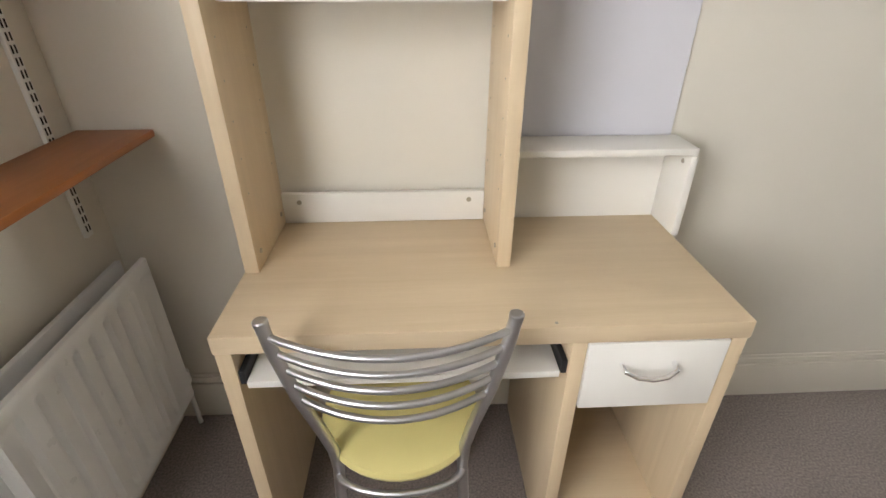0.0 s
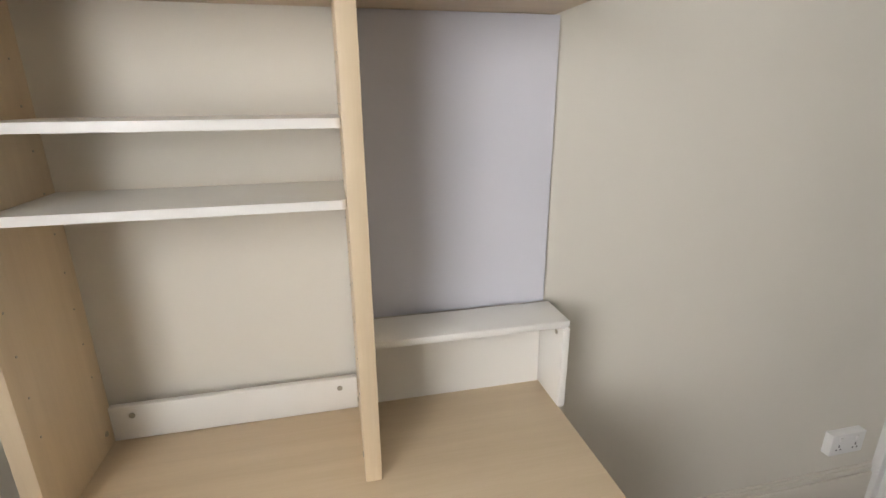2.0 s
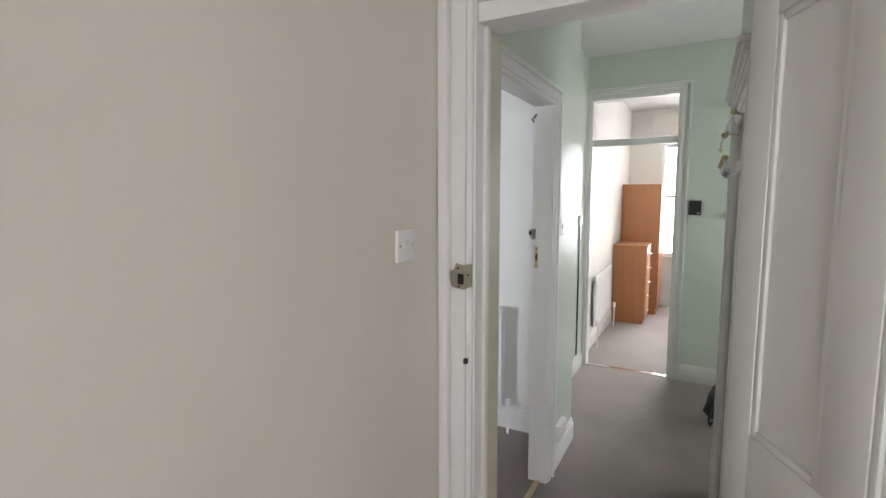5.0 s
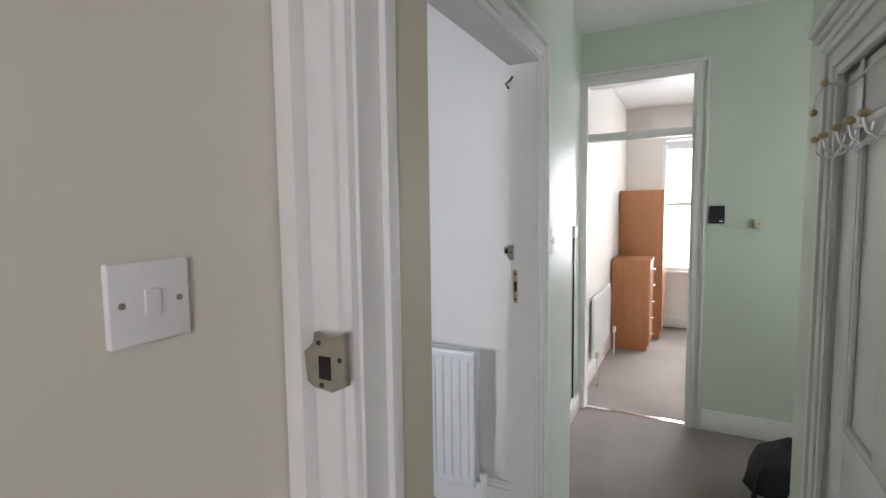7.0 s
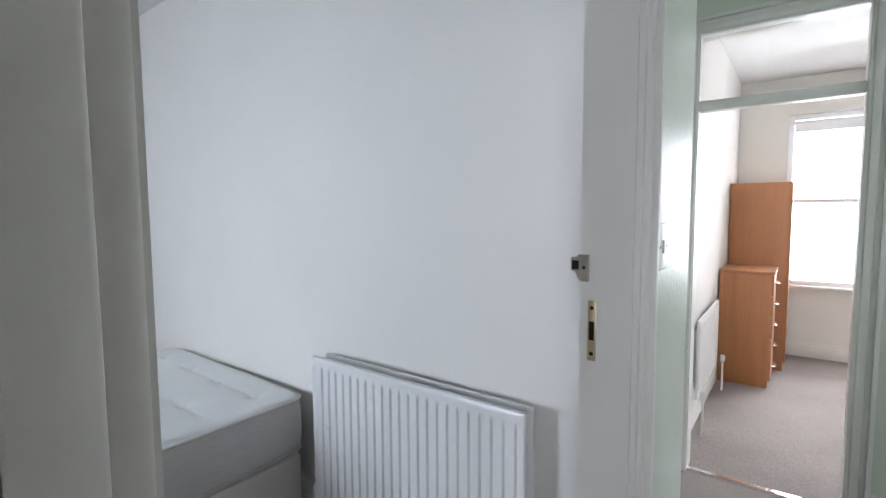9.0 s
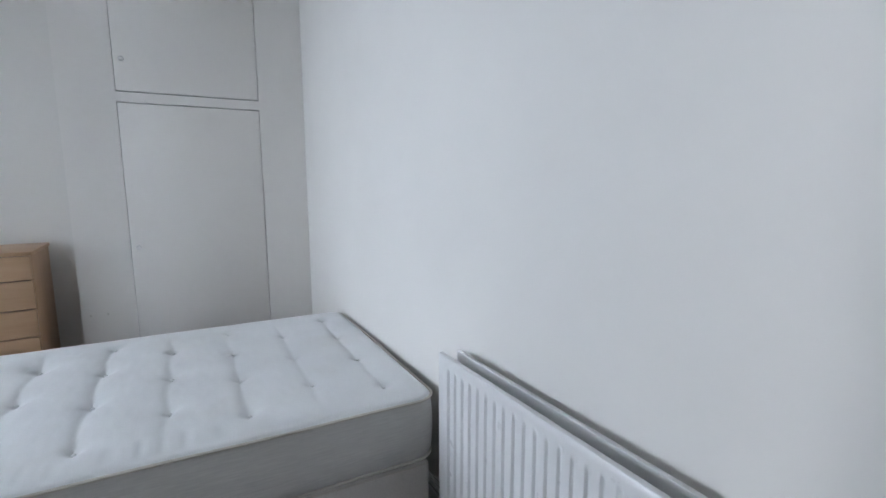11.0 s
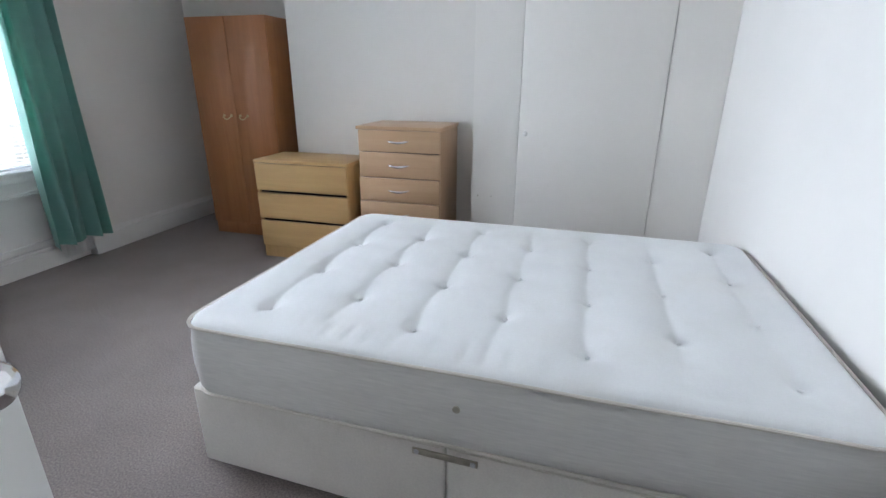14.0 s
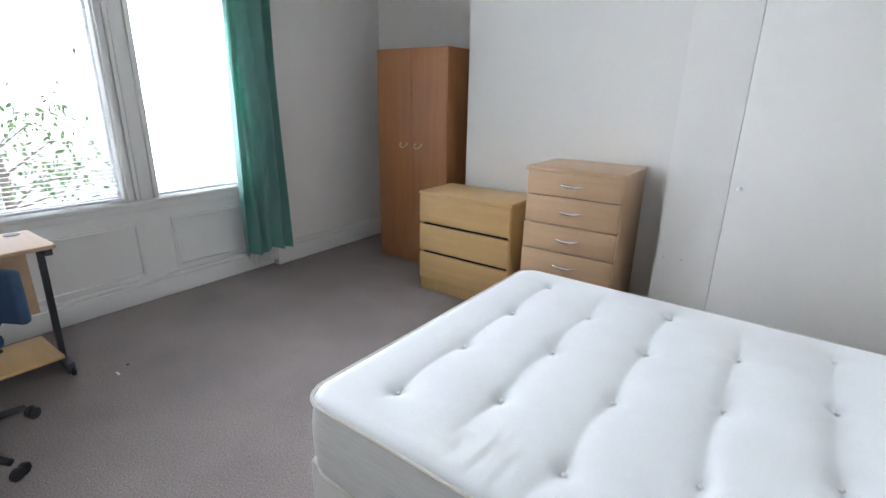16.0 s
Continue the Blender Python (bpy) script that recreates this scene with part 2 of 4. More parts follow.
# ---- plan ----
H = 2.72          # ceilings
N = 1.52          # study's north wall
EW, EE = 2.28, 2.46   # study's east wall, both faces
HN, BS = 1.49, 1.58   # wall between hall and bedroom
D1S, D1N = 0.70, 1.41  # study doorway
D2W, D2E, D2H = 2.555, 3.35, 1.98  # bedroom doorway
FX = 5.32         # hall's end wall
D3S, D3N = 1.03, 1.70  # end doorway
BARZ, HEADZ = 2.03, 2.35
BE = 3.86         # bedroom's east wall
BW, BAY = -0.44, -0.53
BN = 6.05
WX = -0.66        # study's west wall
ER = 8.29         # end room's far wall


def boxes(*rows):
    bm = bmesh.new()
    for r in rows:
        bx(bm, *r)
    return bm


setting("floor", boxes((WX - 0.2, FX, -2.4, 6.3, -0.12, 0.0)), CARPET, "worn brown-grey carpet through study hall and bedroom", "carpet")
setting("floor_2", boxes((FX, ER + 0.1, -1.2, 1.9, -0.12, 0.002)), CARPET, "brown-grey carpet in the sunlit end room", "carpet")
setting("ceiling", boxes((WX - 0.2, ER + 0.2, -2.4, 6.3, H, H + 0.1)), CEIL, "plain white painted ceiling", "ceiling")
# study
setting("wall_study_north", boxes((WX - 0.1, EW, N, N + 0.025, 0, H)), CREAM, "cream painted study wall", "wall")
setting("wall_study_west", boxes((WX - 0.12, WX, -2.3, -0.88, 0, H), (WX - 0.12, WX, 0.34, N, 0, H), (WX - 0.12, WX, -0.88, 0.34, 0, 0.95), (WX - 0.12, WX, -0.88, 0.34, 2.25, H)), CREAM,
        "cream painted study wall with a window opening", "wall")
setting("wall_study_south", boxes((WX - 0.12, EE, -2.4, -2.3, 0, H)), CREAM, "cream painted study wall", "wall")
setting("wall_study_east", boxes((EW, EW + 0.09, D1N, N + 0.025, 0, H), (EW, EW + 0.09, -2.3, D1S, 0, H), (EW, EW + 0.09, D1S, D1N, HEADZ, H)),
        CREAM, "cream painted study wall with a doorway", "wall")
# hall
setting("wall_hall_west", boxes((EW + 0.09, EE, D1N, HN, 0, H), (EW + 0.09, EE, -0.2, D1S, 0, H), (EW + 0.09, EE, D1S, D1N, HEADZ, H)),
        MINT, "mint green hall wall round the study doorway", "wall")
setting("wall_hall_north", boxes((EW + 0.09, D2W, HN, N + 0.025, 0, H), (D2W, D2E, HN, N + 0.025, D2H, H), (D2E, 3.865, HN, N + 0.025, 0, H)),
        MINT, "glossy mint green hall wall with lumpy old paint", "wall")
setting("wall_hall_return", boxes((BE + 0.005, 3.91, HN, 1.75, 0, H)), MINT, "mint green return of the hall wall", "wall")
setting("wall_hall_alcove", boxes((BE + 0.05, FX, 1.745, 1.85, 0, H)), MINT, "mint green wall towards the end doorway", "wall")
setting("wall_hall_east", boxes((FX, FX + 0.06, D3N, 1.85, 0, H), (FX, FX + 0.06, -1.1, D3S, 0, H), (FX, FX + 0.06, D3S, D3N, HEADZ, H)),
        MINT, "mint green wall at the hall's end", "wall")
setting("wall_hall_south", boxes((EE, 2.52, 0.58, 0.70, 0, H), (3.25, 3.66, 0.58, 0.70, 0, H), (2.52, 3.25, 0.58, 0.70, 1.81, H), (3.56, 3.66, -1.1, 0.58, 0, H),
                                 (EE, 3.56, -0.2, -0.1, 0, H),
                                 (3.56, 4.0, -1.1, -1.0, 0, H), (5.0, FX, -1.1, -1.0, 0, H), (4.0, 5.0, -1.1, -1.0, 0, 1.0), (4.0, 5.0, -1.1, -1.0, 2.3, H)),
        MINT, "mint green hall wall with a boarded door", "wall")
# bedroom
setting("wall_bedroom_south", boxes((BAY - 0.2, D2W, N + 0.025, BS, 0, H), (D2W, D2E, N + 0.025, BS, D2H, H), (D2E, BE, N + 0.025, BS, 0, H)),
        WHITE_WALL, "off-white bedroom wall with a doorway", "wall")
setting("wall_bedroom_east", boxes((BE, BE + 0.005, BS, BN, 0, H), (BE + 0.005, BE + 0.05, 1.75, BN, 0, H)), WHITE_WALL, "off-white bedroom wall behind bed and radiator", "wall")
setting("wall_bedroom_north", boxes((BW - 0.1, BE, BN, BN + 0.1, 0, H)), WHITE_WALL, "off-white bedroom wall in the alcove", "wall")
setting("chimney_breast", boxes((0.94, 2.44, 5.5, BN, 0, H)), WHITE_WALL, "off-white painted chimney breast", "wall")
setting("wall_bedroom_west", boxes((BW - 0.26, BW, 4.72, BN, 0, H), (BW - 0.26, BW, BS, 2.35, 0, H)), WHITE_WALL, "off-white wall beside the window bay", "wall")
# end room
setting("wall_end_room", boxes((FX + 0.11, ER, 1.78, 1.85, 0, H), (FX + 0.06, FX + 0.11, D3N, 1.85, 0, H), (FX + 0.06, FX + 0.11, -1.1, D3S, 0, H),
                               (FX + 0.06, FX + 0.11, D3S, D3N, HEADZ, H), (FX + 0.06, ER, -1.2, -1.1, 0, H),
                               (ER, ER + 0.12, 1.37, 1.85, 0, H), (ER, ER + 0.12, -1.2, 0.1, 0, H), (ER, ER + 0.12, 0.1, 1.37, 0, 0.70), (ER, ER + 0.12, 0.1, 1.37, 2.36, H)),
        WHITE_WALL, "pale cream wall of the bright end room", "wall")


# ---- joinery of the setting ----
def nested_frame(bm, axis, face, out, a0, a1, ztop, steps, zbot=0.0):
    """An architrave round an opening: nested steps of (from, to, thickness), mitred at the head."""
    for s, e, t in steps:
        e += 0.001
        f0, f1 = sorted((face, face + out * t))
        for lo, hi, zb, zt in ((a0 - e, a0 - s, zbot, ztop + e), (a1 + s, a1 + e, zbot, ztop + e), (a0 - s, a1 + s, ztop + s, ztop + e)):
            if axis == "x":
                bx(bm, f0, f1, lo, hi, zb, zt, r=0.003)
            else:
                bx(bm, lo, hi, f0, f1, zb, zt, r=0.003)
    return bm


MOULD = ((0.0, 0.018, 0.014), (0.019, 0.05, 0.020), (0.051, 0.066, 0.014), (0.067, 0.085, 0.028))
NARROW = ((0.0, 0.012, 0.012), (0.013, 0.034, 0.018), (0.035, 0.05, 0.024))

# study doorway: lining, transom bar, casing on both faces
bm = boxes((EW + 0.09, EE + 0.004, D1N - 0.004, D1N + 0.012, 0, HEADZ), (EW + 0.09, EE + 0.004, D1S - 0.012, D1S + 0.004, 0, HEADZ))
setting("trim_study_lining", bm, mat("olive_cream_gloss", (0.60, 0.555, 0.44), 0.34, vary=0.02, scale=3),
        "olive cream lining in the study doorway", "trim")
bm = boxes((EW - 0.004, EW + 0.09, D1N - 0.002, D1N + 0.012, 0, HEADZ), (EW - 0.004, EW + 0.09, D1S - 0.012, D1S + 0.002, 0, HEADZ),
           (EW - 0.004, EE + 0.004, D1S, D1N, HEADZ - 0.002, HEADZ + 0.012))
bx(bm, EW + 0.01, EE - 0.04, D1S, D1N, BARZ, BARZ + 0.055, r=0.004)
bx(bm, EW + 0.048, EW + 0.075, D1N - 0.014, D1N - 0.002, 0, BARZ, r=0.002)
bx(bm, EW + 0.048, EW + 0.075, D1S + 0.002, D1S + 0.014, 0, BARZ, r=0.002)
nested_frame(bm, "x", EW, -1, D1S - 0.004, D1N + 0.004, HEADZ, ((0.0, 0.017, 0.018), (0.018, 0.050, 0.026), (0.051, 0.068, 0.020), (0.069, 0.100, 0.045)))
door_frame_1 = setting("door_frame_1", bm, GLOSS, "chipped white gloss door frame with a transom bar", "door frame")
bm = nested_frame(bmesh.new(), "x", EE, 1, D1S - 0.004, D1N + 0.004, HEADZ, NARROW)
setting("trim_hall_side", bm, GLOSS, "white gloss architrave on the hall side", "trim")
bm = box(EW + 0.05, EW + 0.054, D1S + 0.012, D1N - 0.012, BARZ + 0.06, HEADZ - 0.01)
pane = setting("window_1", bm, GLASS, "clear glass fanlight above the study door", "window")
pane.visible_shadow = False

# bedroom doorway
bm = boxes((D2E - 0.002, D2E + 0.012, HN - 0.004, BS + 0.002, 0, D2H), (D2W - 0.012, D2W + 0.002, HN - 0.004, BS + 0.002, 0, D2H),
           (D2W, D2E, HN - 0.004, BS + 0.002, D2H - 0.002, D2H + 0.012))
nested_frame(bm, "y", HN, -1, D2W - 0.004, D2E + 0.004, D2H, MOULD)
setting("door_frame_2", bm, GLOSS, "white gloss door frame with a moulded architrave", "door frame")
setting("trim_threshold", boxes((D2W, D2E, 1.515, 1.545, 0.0, 0.005)), BRASS, "brass carpet strip across the bedroom threshold", "threshold strip")

# end doorway
bm = boxes((FX - 0.004, FX + 0.114, D3N - 0.002, D3N + 0.012, 0, HEADZ), (FX - 0.004, FX + 0.114, D3S - 0.012, D3S + 0.002, 0, HEADZ),
           (FX - 0.004, FX + 0.114, D3S, D3N, HEADZ - 0.002, HEADZ + 0.012))
bx(bm, FX + 0.01, FX + 0.08, D3S, D3N, 1.965, 2.018, r=0.004)
nested_frame(bm, "x", FX, -1, D3S - 0.004, D3N + 0.004, HEADZ, ((0.0, 0.012, 0.014), (0.013, 0.046, 0.018)))
for s, e, t in ((0.047, 0.068, 0.014), (0.069, 0.088, 0.028)):
    bx(bm, FX - t, FX, D3S - 0.004 - e, D3S - 0.004 - s, 0, HEADZ + e, r=0.003)
    bx(bm, FX - t, FX, D3S - 0.004 - s, D3N + 0.05, HEADZ + s, HEADZ + e, r=0.003)
setting("door_frame_3", bm, GLOSS, "white gloss door frame with a fanlight over it", "door frame")
pane = setting("window_2", box(FX + 0.04, FX + 0.044, D3S + 0.005, D3N - 0.005, 2.022, HEADZ - 0.006), GLASS, "clear glass fanlight above the end doorway", "window")
pane.visible_shadow = False
setting("trim_threshold_end", boxes((FX + 0.02, FX + 0.05, D3S, D3N, 0.0, 0.006)), CHROME, "bright metal carpet strip at the end doorway", "threshold strip")


def skirt(name, runs, h, t, material, label):
    """Skirting boards: runs of (axis, face, out, from, to)."""
    bm = bmesh.new()
    for axis, face, out, a, b in runs:
        for th, z0, z1 in ((t, 0, h * 0.80), (t * 0.62, h * 0.80, h * 0.93), (t * 0.4, h * 0.93, h)):
            f0, f1 = sorted((face + out * 0.0005, face + out * th))
            if axis == "x":
                bx(bm, f0, f1, a, b, z0, z1, r=0.003)
            else:
                bx(bm, a, b, f0, f1, z0, z1, r=0.003)
    return setting(name, bm, material, label, "baseboard")


skirt("baseboard_study", [("y", N, -1, WX, EW - 0.03), ("x", WX, 1, -2.3, N - 0.02), ("x", EW, -1, -2.3, D1S - 0.08)], 0.185, 0.018, CREAM_GLOSS,
      "cream gloss skirting board")
skirt("baseboard_hall", [("y", HN, -1, D2E + 0.09, 3.91), ("x", 3.91, 1, HN, 1.745), ("y", 1.745, -1, 3.91, FX - 0.03), ("x", FX, -1, -1.0, D3S - 0.095),
                         ("x", 3.66, 1, -1.0, 0.70)], 0.14, 0.018, GLOSS, "white gloss skirting board in the hall")
skirt("baseboard_bedroom", [("x", BE, -1, BS, 5.13), ("x", BW, 1, 4.72, BN), ("y", BN, -1, BW, 0.94), ("y", 5.5, -1, 0.94, 2.44), ("x", 0.94, -1, 5.5, BN),
                            ("y", BS, 1, D2E + 0.06, BE)], 0.18, 0.024, GLOSS, "tall white skirting board in the bedroom")
skirt("baseboard_end_room", [("x", ER, -1, -1.1, 1.78), ("y", 1.78, -1, FX + 0.12, ER)], 0.15, 0.018, GLOSS, "white skirting board in the end room")

# window bay of the bedroom: panelled apron, sill, mullion, sashes
SILL, WTOP = 0.70, 2.30
Y0, Y1, Y2, Y3 = 2.50, 3.69, 3.905, 4.62
for nm, row, label in (("wall_bay", (BAY - 0.16, BAY, 2.35, 4.72, 0, SILL - 0.03), "white panelled apron below the bay windows"),
                       ("wall_bay_head", (BAY - 0.16, BAY, 2.35, 4.72, WTOP + 0.02, H), "white wall above the bay windows"),
                       ("wall_bay_south", (BAY - 0.12, BAY, 2.35, Y0, SILL - 0.03, WTOP + 0.02), "white pier beside the wide window"),
                       ("wall_bay_north", (BAY - 0.12, BAY, Y3, 4.72, SILL - 0.03, WTOP + 0.02), "white pier beside the narrow window"),
                       ("wall_bay_reveal", (BAY, BW, 4.72, 4.74, 0, H), "white reveal of the window bay behind the curtain"),
                       ("wall_bay_return", (BAY, BW, 2.33, 2.35, 0, H), "white return of the window bay")):
    setting(nm, boxes(row), GLOSS, label, "wall")
bm = bmesh.new()
bx(bm, BAY + 0.001, BAY + 0.045, 2.35, 4.72, 0, 0.125, r=0.004)
bx(bm, BAY + 0.001, BAY + 0.028, 2.35, 4.72, 0.125, 0.15, r=0.004)
setting("baseboard_bay", bm, GLOSS, "white skirting board under the windows", "baseboard")
bm = bmesh.new()
for a, b in ((2.62, 3.735), (3.945, 4.60)):
    for s, e, t in ((0.0, 0.014, 0.014), (0.014, 0.026, 0.024)):
        z0, z1 = 0.172, 0.553
        bx(bm, BAY, BAY + t, a + s, a + e, z0 + s, z1 - s, r=0.002)
        bx(bm, BAY, BAY + t, b - e, b - s, z0 + s, z1 - s, r=0.002)
        bx(bm, BAY, BAY + t, a + e, b - e, z0 + s, z0 + e, r=0.002)
        bx(bm, BAY, BAY + t, a + e, b - e, z1 - e, z1 - s, r=0.002)
setting("trim_apron_panels", bm, GLOSS, "raised moulding round the panels below the windows", "trim")
bm = box(BAY - 0.16, BAY + 0.03, 2.36, 4.715, SILL - 0.028, SILL, r=0.006)
bx(bm, BAY - 0.02, BAY + 0.012, 2.36, 4.715, SILL - 0.075, SILL - 0.03, r=0.004)
setting("window_sill", bm, GLOSS, "white painted wooden window sill", "window sill")
bm = bmesh.new()
bx(bm, BAY - 0.12, BAY - 0.004, Y1, Y2, SILL, WTOP + 0.02, r=0.004)
for a, b, t in ((0.012, 0.042, 0.014), (0.056, 0.159, 0.020), (0.078, 0.137, 0.030), (0.173, 0.203, 0.014)):
    bx(bm, BAY - 0.006, BAY + t, Y1 + a, Y1 + b, SILL + 0.001, WTOP + 0.02, r=0.004)
setting("trim_mullion", bm, GLOSS, "fluted white mullion between the windows", "mullion")


def sash_window(name, y0, y1, label):
    w = thing(name, pose(BAY - 0.09, 0, 0), label, "window")
    w["kind"] = "structure"
    bm = bmesh.new()
    for a, b, c, d in ((y0, y0 + 0.016, SILL, WTOP), (y1 - 0.016, y1, SILL, WTOP), (y0 + 0.016, y1 - 0.016, WTOP - 0.05, WTOP), (y0 + 0.016, y1 - 0.016, SILL, SILL + 0.035)):
        bx(bm, -0.02, 0.02, a, b, c, d, r=0.003)
    part("window_frame", bm, UPVC, w)
    for c, d in ((SILL + 0.045, WTOP - 0.045),):
        p = part("pane", box(-0.003, 0.003, y0 + 0.012, y1 - 0.012, c - 0.014, d), GLASS, w)
        p.visible_shadow = False
    for y in ((y1 - 0.10,) if y1 - y0 > 1 else (y0 + 0.11,)):
        part("catch", box(0.022, 0.034, y - 0.006, y + 0.006, 1.60, 1.628, r=0.002), NICKEL, w, "small grey metal window catch")
    return w


sash_window("window_3", Y0, Y1, "wide white sash window with bright overcast sky behind")
sash_window("window_4", Y2, Y3, "narrow white sash window with bright overcast sky behind")


def venetian(y0, y1, label):
    """A white venetian blind, slats open flat."""
    v = thing("venetian_blind", pose(BAY - 0.035, 0, 0), label, "blind", "blinds in the window bay")
    part("headrail", box(-0.02, 0.02, y0, y1, WTOP - 0.04, WTOP, r=0.003), UPVC, v)
    part("bottom_rail", box(-0.014, 0.014, y0, y1, SILL + 0.012, SILL + 0.026, r=0.003), UPVC, v)
    for y in (y0 + 0.12, (y0 + y1) / 2, y1 - 0.12):
        part("cord", bar([(0, y, SILL + 0.02), (0, y, WTOP - 0.03)], 0.0012, 6), UPVC, v)
    me = None
    n = 58
    for k in range(n):
        z = SILL + 0.04 + (WTOP - 0.05 - SILL - 0.04) * k / (n - 1)
        if me is None:
            bm = bmesh.new()
            bx(bm, -0.0125, 0.0125, y0, y1, -0.0006, 0.0006)
            ob = part("slat", bm, UPVC, v)
            me = ob.data
        else:
            ob = new("slat", me)
            ob.parent = v
        ob.matrix_local = pose(0, 0, z, 0, 0, 0)
    return v


venetian(Y0 + 0.01, Y1 - 0.01, "white venetian blind with open slats in the wide window")
venetian(Y2 + 0.01, Y3 - 0.01, "white venetian blind with open slats in the narrow window")

# end room window and study window
for nm, m, w, h, label in (("window_5", pose(ER + 0.06, 0.735, 1.53), 1.27, 1.66, "bright window of the end room"),
                           ("window_6", pose(WX - 0.04, -0.27, 1.60), 1.22, 1.3, "white framed study window"),
                           # the hall's south window is out of view, added to hold the fill lamp
                           ("window_7", pose(4.5, -1.05, 1.65, 0, 0, 90), 1.0, 1.3, "unseen white framed window added to light the hall")):
    w0 = thing(nm, m, label, "window")
    w0["kind"] = "structure"
    bm = bmesh.new()
    for a, b, c, d in ((-w / 2, -w / 2 + 0.05, -h / 2, h / 2), (w / 2 - 0.05, w / 2, -h / 2, h / 2), (-w / 2 + 0.05, w / 2 - 0.05, h / 2 - 0.05, h / 2),
                       (-w / 2 + 0.05, w / 2 - 0.05, -h / 2, -h / 2 + 0.05), (-w / 2 + 0.05, w / 2 - 0.05, -0.02, 0.02)):
        bx(bm, -0.03, 0.03, a, b, c, d, r=0.003)
    part("window_frame", bm, UPVC, w0)
    p = part("pane", box(-0.003, 0.003, -w / 2 + 0.04, w / 2 - 0.04, -h / 2 + 0.04, h / 2 - 0.04), GLASS, w0)
    p.visible_shadow = False
setting("window_sill_end", box(ER - 0.03, ER + 0.03, 0.08, 1.39, 0.68, 0.705, r=0.005), GLOSS, "white window sill in the end room", "window sill")
roller = thing("roller_blind", pose(ER + 0.01, 0.735, 2.27), "rolled-up white blind above the end room window", "blind")
part("roll", bar([(0, -0.6, 0), (0, 0.6, 0)], 0.03, 14), UPVC, roller)
part("fabric", box(-0.031, -0.029, -0.58, 0.58, -0.08, 0.0), UPVC, roller)


# ---- radiators ----
def radiator(m, length, height, z0, label, pitch=0.044, double=True, front=0.115, depth=0.009):
    """A panel radiator along local x, wall at y = 0, front towards -y."""
    r = thing("radiator", m, label, "radiator", "white panel radiators")

    def panel(y):
        """One pressed steel sheet with upright flutes and a rolled rim."""
        n = int((length - 0.05) / pitch)
        off = (length - n * pitch) / 2
        xs = [0.0, 0.0015, 0.006]
        for k in range(n):
            xs += [off + (k + f) * pitch for f in (0.0, 0.10, 0.16, 0.22, 0.30, 0.50, 0.70, 0.78, 0.84, 0.90)]
        xs += [off + n * pitch, length - 0.006, length - 0.0015, length]
        zs = [0.0, 0.0015, 0.006, 0.020, 0.034, 0.042, 0.050, 0.060, height / 2, height - 0.060, height - 0.050, height - 0.042, height - 0.034, height - 0.020, height - 0.006, height - 0.0015, height]
        ease = lambda v: max(0.0, min(1.0, v)) ** 2 * (3 - 2 * max(0.0, min(1.0, v)))
        bm = bmesh.new()
        g = []
        for z in zs:
            row = []
            for x in xs:
                u = (x - off) / pitch
                groove = 0.0
                if 0 <= u <= n:
                    f = abs((u % 1.0) - 0.5) * 2
                    groove = ease((f - 0.52) / 0.36) * ease((z - 0.032) / 0.024) * ease((height - z - 0.032) / 0.024)
                rim = min(x, length - x, z, height - z)
                back = 0.016 if rim <= 0 else 0.003 if rim < 0.003 else 0.0
                row.append(bm.verts.new((x, y - 0.005 + depth * groove + back, z0 + z)))
            g.append(row)
        for a, b in zip(g, g[1:]):
            for k in range(len(xs) - 1):
                bm.faces.new((a[k], a[k + 1], b[k + 1], b[k]))
        bm.faces.new([v for v in g[0]][::-1] + [r2[0] for r2 in g[1:]] + g[-1][1:] + [r2[-1] for r2 in g[-2:0:-1]])
        return bm

    part("front_panel", panel(-front), RAD, r)
    if double:
        bm = bmesh.new()
        bx(bm, 0.01, length - 0.005, -0.052, -0.036, z0, z0 + height - 0.004, r=0.004)
        part("back_panel", bm, RAD, r)
        bm = bmesh.new()
        k = 0.03
        while k < length - 0.03:
            bx(bm, k, k + 0.002, -0.104, -0.053, z0 + 0.05, z0 + height - 0.05)
            k += 0.02
        part("convector_fins", bm, RAD, r)
    for x in (0.12, length - 0.12):
        part("wall_bracket", box(x - 0.015, x + 0.015, -0.036, -0.001, z0 + 0.08, z0 + height - 0.08, r=0.002), RAD, r)
    for x, s in ((-0.03, 1), (length + 0.03, -1)):
        v = part("valve", disc(tube(bmesh.new(), [(x, -0.085, 0.0), (x, -0.085, z0 + 0.03)], 0.0075, 10), (x, -0.085, z0 + 0.045), 0.017, 0.05), GLOSS, r, "white radiator valve on a copper tail")
        part("union", bar([(x, -0.085, z0 + 0.03), (x + s * 0.04, -0.085, z0 + 0.03)], 0.009, 10), CHROME, v)
    return r


radiator(pose(BE, 2.915, 0, 0, 0, -90), 1.02, 0.66, 0.17, "white double panel radiator beside the bed")
radiator(pose(WX, 0.88, 0, 0, 0, 90), 0.565, 0.515, 0.168, "dusty white double panel radiator below wooden shelves", pitch=0.058, depth=0.016)
radiator(pose(5.85, 1.78, 0), 0.92, 0.52, 0.22, "white radiator on the end room wall", double=False, front=0.045)


